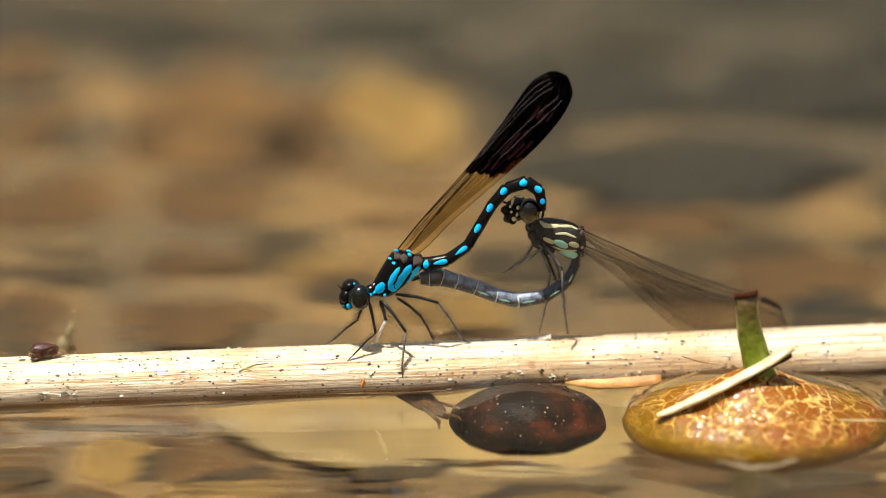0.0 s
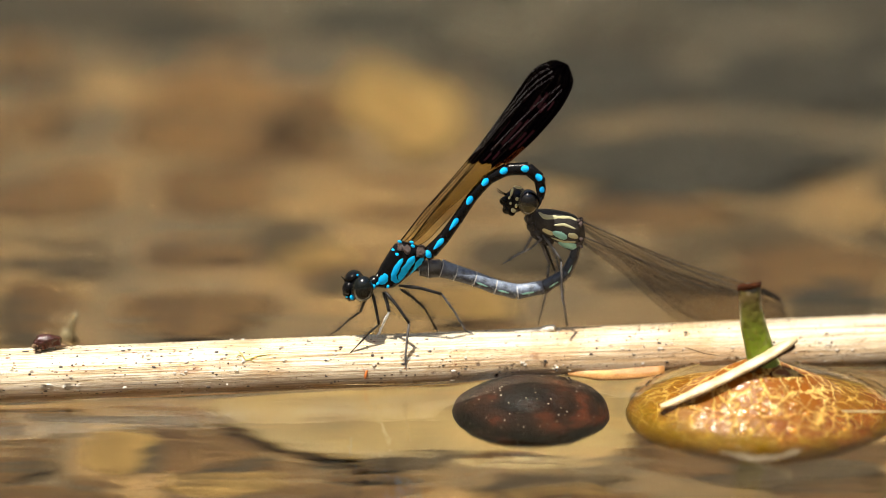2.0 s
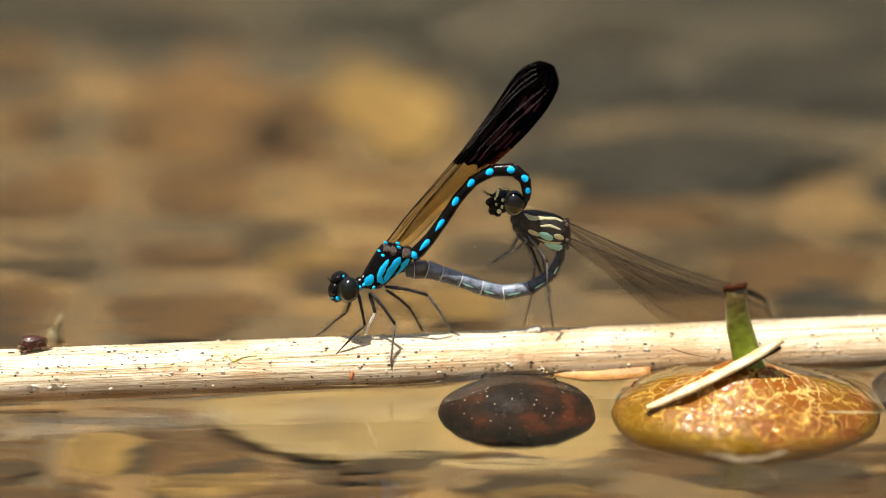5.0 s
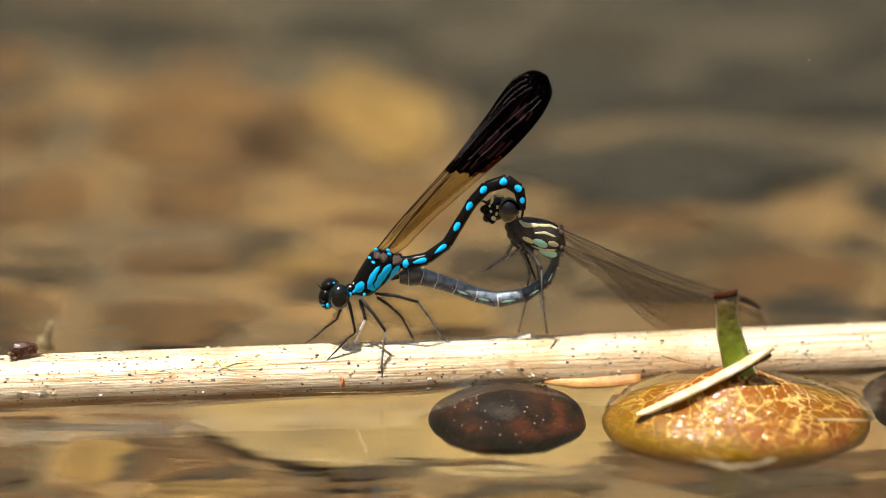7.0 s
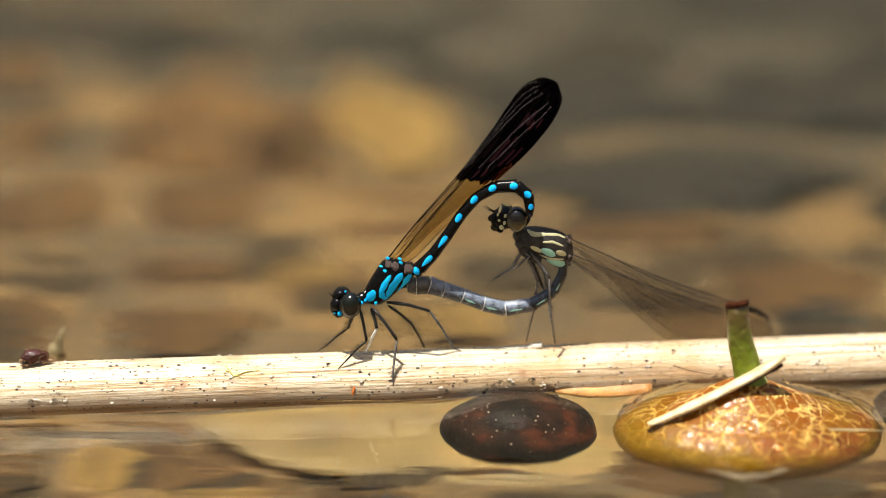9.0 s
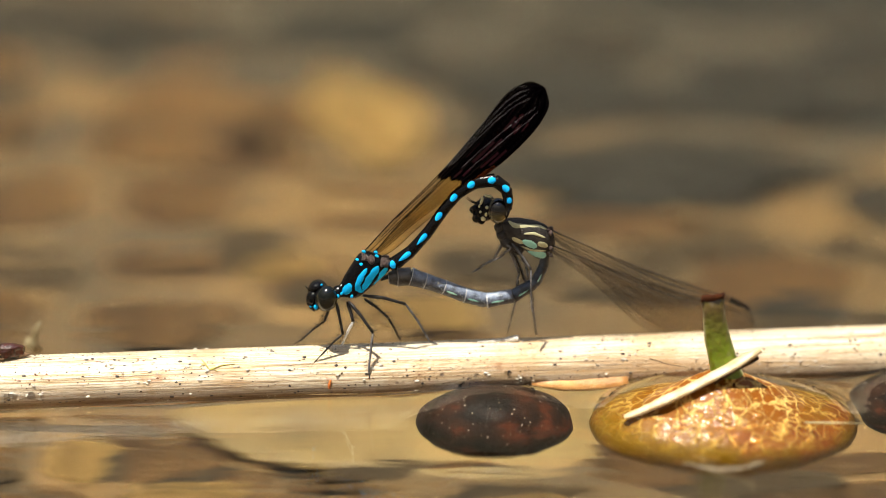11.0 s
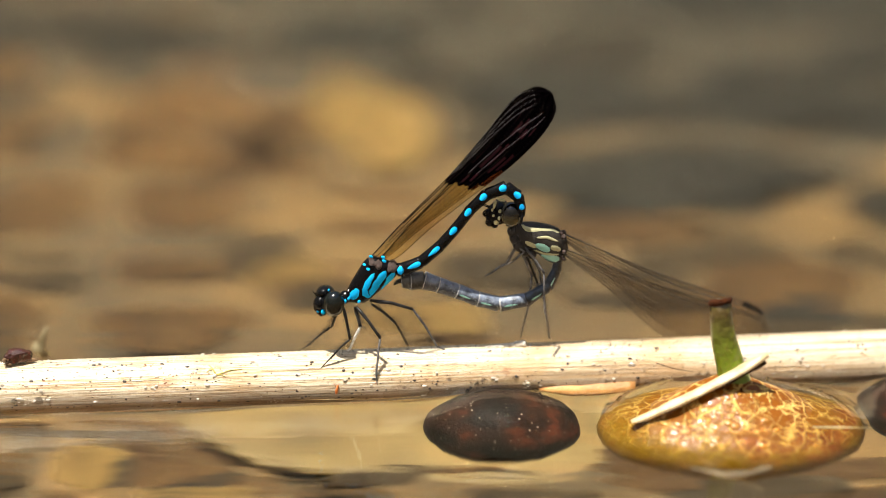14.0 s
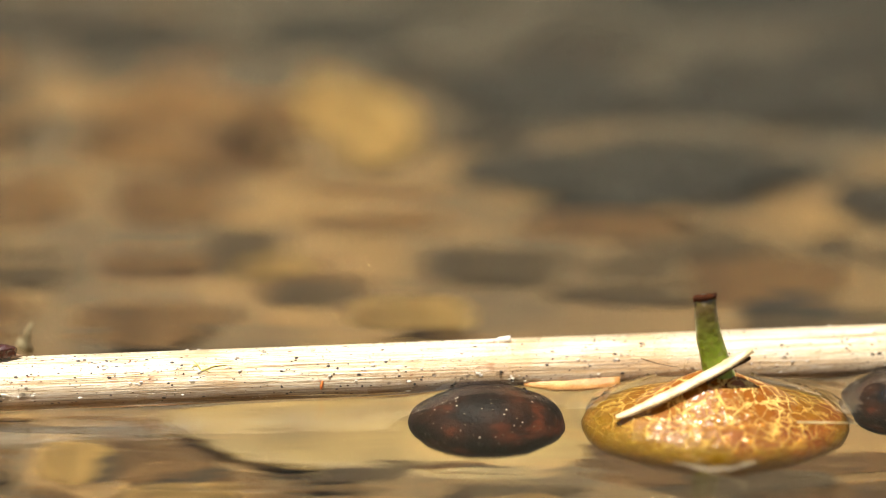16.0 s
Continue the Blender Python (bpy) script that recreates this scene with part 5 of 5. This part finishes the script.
    for k, length in enumerate(FEMALE_L):
        seg = abdomen_segment(female, length, radii[k], radii[k + 1], FEMALE_ABDOMEN[0 if k < 3 else 1 if k < 8 else 2], JOINT if k > 2 else FEMALE_DARK)
        if 1 <= k <= 5:
            segment_spot("aqua_spot", seg, (radii[k] + radii[k + 1]) / 2, length * 0.62, length * 0.26, 8, 10, BLUE_PALE, 0.5)
        if k == 9:
            bm = bmesh.new()
            for d in (-0.2, 0.2):
                tube(bm, [(0.6 * MM, d * MM, -0.2 * MM), (1.3 * MM, d * MM, -0.1 * MM), (1.7 * MM, d * 0.7 * MM, 0.1 * MM)], [0.2 * MM, 0.15 * MM, 0.05 * MM], 6)
            part("ovipositor", bm, FEMALE_DARK, seg)
        segments.append(seg)
    lead = [(0, 0.3), (0.2, 0.35), (0.45, 0.5), (0.7, 1.0), (0.86, 1.35), (0.94, 1.2), (0.98, 0.6), (1.0, -0.2)]
    trail = [(0, -0.3), (0.08, -0.8), (0.22, -1.6), (0.4, -3.1), (0.55, -4.1), (0.7, -4.2), (0.85, -3.4), (0.95, -1.9), (1.0, -0.5)]
    stigma = [(0.85, 0.955, 0.84, 1.0)]
    wings = [wing(female, 24.7, lead, trail, [SMOKE, SMOKE, STIGMA], VEIN_GREY, 0.5, stigma if s == 0 else [], "smoky translucent wing with a dark tip mark", 10 + s, s < 2) for s in range(4)]
    return female, segments, wings


MALE, MALE_SEGMENTS, MALE_LEGS, MALE_WINGS = build_male()
FEMALE, FEMALE_SEGMENTS, FEMALE_WINGS = build_female()


# ---- what moves ----
# headings of the ten abdomen segments, in degrees above the level
MALE_BOW = {
    "low": (-7, 12, 35, 59, 59, 48, 18, -33, -76, -83), "high": (30, 47, 54, 56, 48, 27, 2, -39, -81, -94),
    "stretched": (0, 21, 39, 48, 52, 44, 22, -35, -74, -86),
}
MALE_END = (
    (15.2, (67, 60, 55, 46, 35, 17, -24, -57, -89, -100)), (15.4, (71, 66, 61, 52, 31, 3, -43, -87, -106, -120)),
    (15.5, (72, 70, 58, 40, 12, -38, -90, -118, -130, -142)), (15.6, (62, 65, 51, 28, 1, -44, -81, -105, -119, -132)),
    (15.7, (42, 38, 50, 53, 25, -16, -55, -85, -109, -124)), (16.0, (35, 32, 35, 30, 15, -9, -27, -36, -49, -53)),
)
FEMALE_REST = (-96, -117, -150, -172, -195, -202, -199, -198, -180, -173)
FEMALE_END = (
    (15.0, FEMALE_REST), (15.2, (-94, -116, -144, -172, -202, -214, -214, -210, -195, -182)),
    (15.4, (-90, -114, -136, -175, -212, -234, -234, -226, -215, -195)), (15.5, (-71, -100, -123, -153, -189, -206, -219, -221, -230, -236)),
    (15.6, (-32, -63, -94, -120, -160, -180, -183, -189, -192, -198)), (15.7, (3, -25, -52, -81, -110, -136, -152, -165, -172, -175)),
    (16.0, (3, -15, -32, -51, -70, -86, -92, -95, -92, -95)),
)
# seconds, how far the male's abdomen is raised, how far it is stretched
PUMP = (
    (0.0, 0.0, 0), (0.3, 0.4, 0), (0.5, 0.85, 0), (0.7, 0.6, 0), (1.0, 0.0, 0), (1.5, 0.1, 0), (1.75, 0.5, 0), (2.0, 1.0, 0), (2.2, 0.5, 0), (2.5, 0.0, 0),
    (3.0, 0.03, 0), (3.25, 0.5, 0), (3.5, 1.0, 0), (3.7, 0.5, 0), (4.0, 0.0, 0), (4.5, 0.1, 0), (5.0, 1.0, 0), (5.5, 0.0, 0), (6.0, 0.4, 0), (6.3, 1.0, 0),
    (6.5, 0.2, 0), (7.0, 0.05, 0), (7.5, 0.65, 0), (8.0, 0.0, 0), (8.5, 0.05, 0), (9.0, 0.95, 0),
)
PUMP += (
    (9.5, 0.8, 0), (9.7, 1.0, 0), (10.3, 0.1, 0.3), (10.8, 0.9, 0.5), (11.3, 0.1, 0.8), (11.8, 0.0, 1), (12.0, 0.0, 1), (13.0, 0.0, 1), (14.0, 0.05, 1),
    (14.5, 0.15, 1), (14.8, 0.5, 0.6), (15.0, 0.75, 0.3),
)
MALE_HOME, FEMALE_HOME = (-4.76, -1.0, 11.73), (11.43, 0.8, 15.05)
# seconds, shift in mm (along, up) and pitch of the whole insect
MALE_RISE = ((0.0, 0, 0, 0), (15.0, 0, 0, 0), (15.2, -0.3, 0.45, 7), (15.4, -0.35, 0.5, 9), (15.5, -0.65, 0.9, 15), (15.6, -1.3, 1.85, 10), (15.7, 2.1, 3.2, 3))
FEMALE_RISE = ((15.2, -0.9, -0.2, 6), (15.3, -1.9, -1.0, 10), (15.4, -2.9, -1.2, 14), (15.5, -4.6, -2.3, 26), (15.6, -4.1, -1.8, 40), (15.7, 0.5, 1.7, 50))


def pitch_at(t, rise):
    return float(np.interp(t, [r[0] for r in rise], [r[3] for r in rise]))


def chain(segments, lengths, times, base):
    """Keys a row of segments end to end. times: (seconds, headings)."""
    rows = [[] for _ in segments]
    for t, headings in times:
        p = Vector(base)
        for k, (length, h) in enumerate(zip(lengths, headings)):
            rows[k].append((t, Matrix.Translation(p) @ Matrix.Rotation(-radians(h), 4, "Y")))
            p = p + Vector((math.cos(radians(h)), 0, math.sin(radians(h)))) * length * MM
    for seg, r in zip(segments, rows):
        walk(seg, r)


def key_wings(wings, roots, origin, back, turn, keys):
    """keys: (seconds, headings of near and far pair, opening of the pairs in degrees). back: heading of the insect's back."""
    axis = Vector((math.cos(radians(back)), 0, math.sin(radians(back))))
    for i, (w, root) in enumerate(zip(wings, roots)):
        far, hind = i > 1, i % 2
        at = Matrix.Translation(side_view(*root, origin)) @ Matrix.Rotation(radians(turn), 4, "Z")
        rows = []
        for t, near_h, far_h, opening in keys:
            h = (far_h if far else near_h) + (0.8 if hind else -0.5)
            rows.append((t, at @ Matrix.Rotation(radians(opening * (-1 if far else 1)), 4, axis) @ Matrix.Rotation(-radians(h), 4, "Y")))
        walk(w, rows)


def motions():
    # the male's abdomen pumps, then bows as he takes off
    times = []
    for t, raised, drawn in PUMP:
        low = [a + (b - a) * drawn for a, b in zip(MALE_BOW["low"], MALE_BOW["stretched"])]
        times.append((t, [a + (b - a) * raised for a, b in zip(low, MALE_BOW["high"])]))
    times += [(t, [h - pitch_at(t, MALE_RISE) for h in headings]) for t, headings in MALE_END]
    chain(MALE_SEGMENTS, MALE_L, times, side_view(748, 467, 0, MALE_O))
    chain(FEMALE_SEGMENTS, FEMALE_L, [(0.0, FEMALE_REST)] + [(t, [h - pitch_at(t, ((15.0, 0, 0, 0),) + FEMALE_RISE) for h in headings]) for t, headings in FEMALE_END], side_view(1020, 452, 0, FEMALE_O))
    # the pair lifts off and flies away
    x, y, z = MALE_HOME
    rows = [(t, pose((x + a) * MM, y * MM, (z + c) * MM, 0, -p, 0)) for t, a, c, p in MALE_RISE]
    legs_rows = [(t, m.inverted() @ rows[0][1]) for t, m in rows[:5]] + [(15.7, Matrix()), (16.0, Matrix())]
    rows += [(15.8, pose((x + 13) * MM, (y - 3) * MM, (z + 3.0) * MM, -20, 0, 65)), (15.9, pose((x + 44) * MM, (y - 14) * MM, (z + 0.5) * MM, 0, 15, 140)), (16.0, pose((x + 120) * MM, (y - 14) * MM, (z + 20) * MM, 0, 10, 160))]
    walk(MALE, rows)
    for limb in MALE_LEGS:
        for piece in limb:
            walk(piece, legs_rows)
    x, y, z = FEMALE_HOME
    rows = [(t, pose((x - 0.42 * up + 0.75 * drawn) * MM, y * MM, (z + 0.3 * drawn) * MM, 0, 0, 5)) for t, up, drawn in PUMP]
    rows += [(t, pose((x + a) * MM, y * MM, (z + c) * MM, 0, -p, 5)) for t, a, c, p in FEMALE_RISE]
    rows += [(15.8, pose((x + 6.9) * MM, y * MM, (z + 4.1) * MM, 0, -55, 0)), (15.9, pose((x + 25) * MM, (y - 4) * MM, (z + 24) * MM, 0, -20, 20)), (16.0, pose((x + 60) * MM, (y - 4) * MM, (z + 60) * MM, 0, -20, 30))]
    walk(FEMALE, rows)
    # wings: closed at rest, then they part and beat
    key_wings(MALE_WINGS, ((706, 449, -0.35), (724, 450, -0.3), (708, 447, 0.3), (726, 448, 0.3)), MALE_O, 32, 0, [(t, 47.4 + 0.9 * up, 47.4 + 0.9 * up, 1.2) for t, up, _ in PUMP if t < 9.4] + [(9.5, 46.6, 46.6, 1.2), (9.7, 46.2, 46.2, 1.2)] + [
        (11.0, 44.1, 44.1, 1.2), (14.9, 44.1, 44.1, 1.2), (15.1, 45.2, 50.0, 3), (15.2, 45.4, 50.6, 4), (15.3, 45.0, 50.4, 5), (15.4, 44.6, 50.2, 5),
        (15.5, 42.4, 48.0, 5), (15.6, 48.0, 52.0, 4), (15.65, 60.0, 70.0, 50), (15.7, 75.0, 90.0, 85), (15.75, 75.0, 90.0, 35), (15.8, 75.0, 90.0, 95), (15.9, 80.0, 95.0, 60), (16.0, 75.0, 90.0, 80)])
    key_wings(FEMALE_WINGS, ((1030, 416, -0.3), (1032, 442, -0.3), (1030, 414, 0.3), (1032, 440, 0.3)), FEMALE_O, -19, 9, (
        (0.0, -25.0, -25.5, 1), (15.0, -25.0, -25.5, 1), (15.4, -23.0, -22.0, 2), (15.5, -24.0, -22.0, 4), (15.6, -6.0, 0.0, 5), (15.65, 0.0, 8.0, 35), (15.7, 4.0, 16.0, 12), (15.75, 10.0, 16.0, 60),
        (15.8, 40.0, 60.0, 85), (15.9, 10.0, 20.0, 80), (16.0, 10.0, 20.0, 40)))
    # the twig scrap slides under the reed and off over the stream
    drift = [(0.0, (-4.6, 2.2, -3.3, -62)), (0.3, (3.0, 8, -3.6, -62)), (0.6, (9.4, 17, -0.5, -60)), (0.9, (17.7, 25.6, 0, -46)), (1.1, (24, 31.5, 0, -28)), (1.3, (33.5, 39.6, 0.4, -13)), (1.5, (40.5, 45, 0.5, -9)),
             (1.8, (55, 57, 0, -4)), (2.4, (95, 90, 0, 0)), (4.0, (250, 240, 0, 20)), (16.0, (900, 900, 0, 40))]
    walk(TWIG, [(t, pose(a * MM, b * MM, c * MM, 0, 0, r)) for t, (a, b, c, r) in drift])


motions()
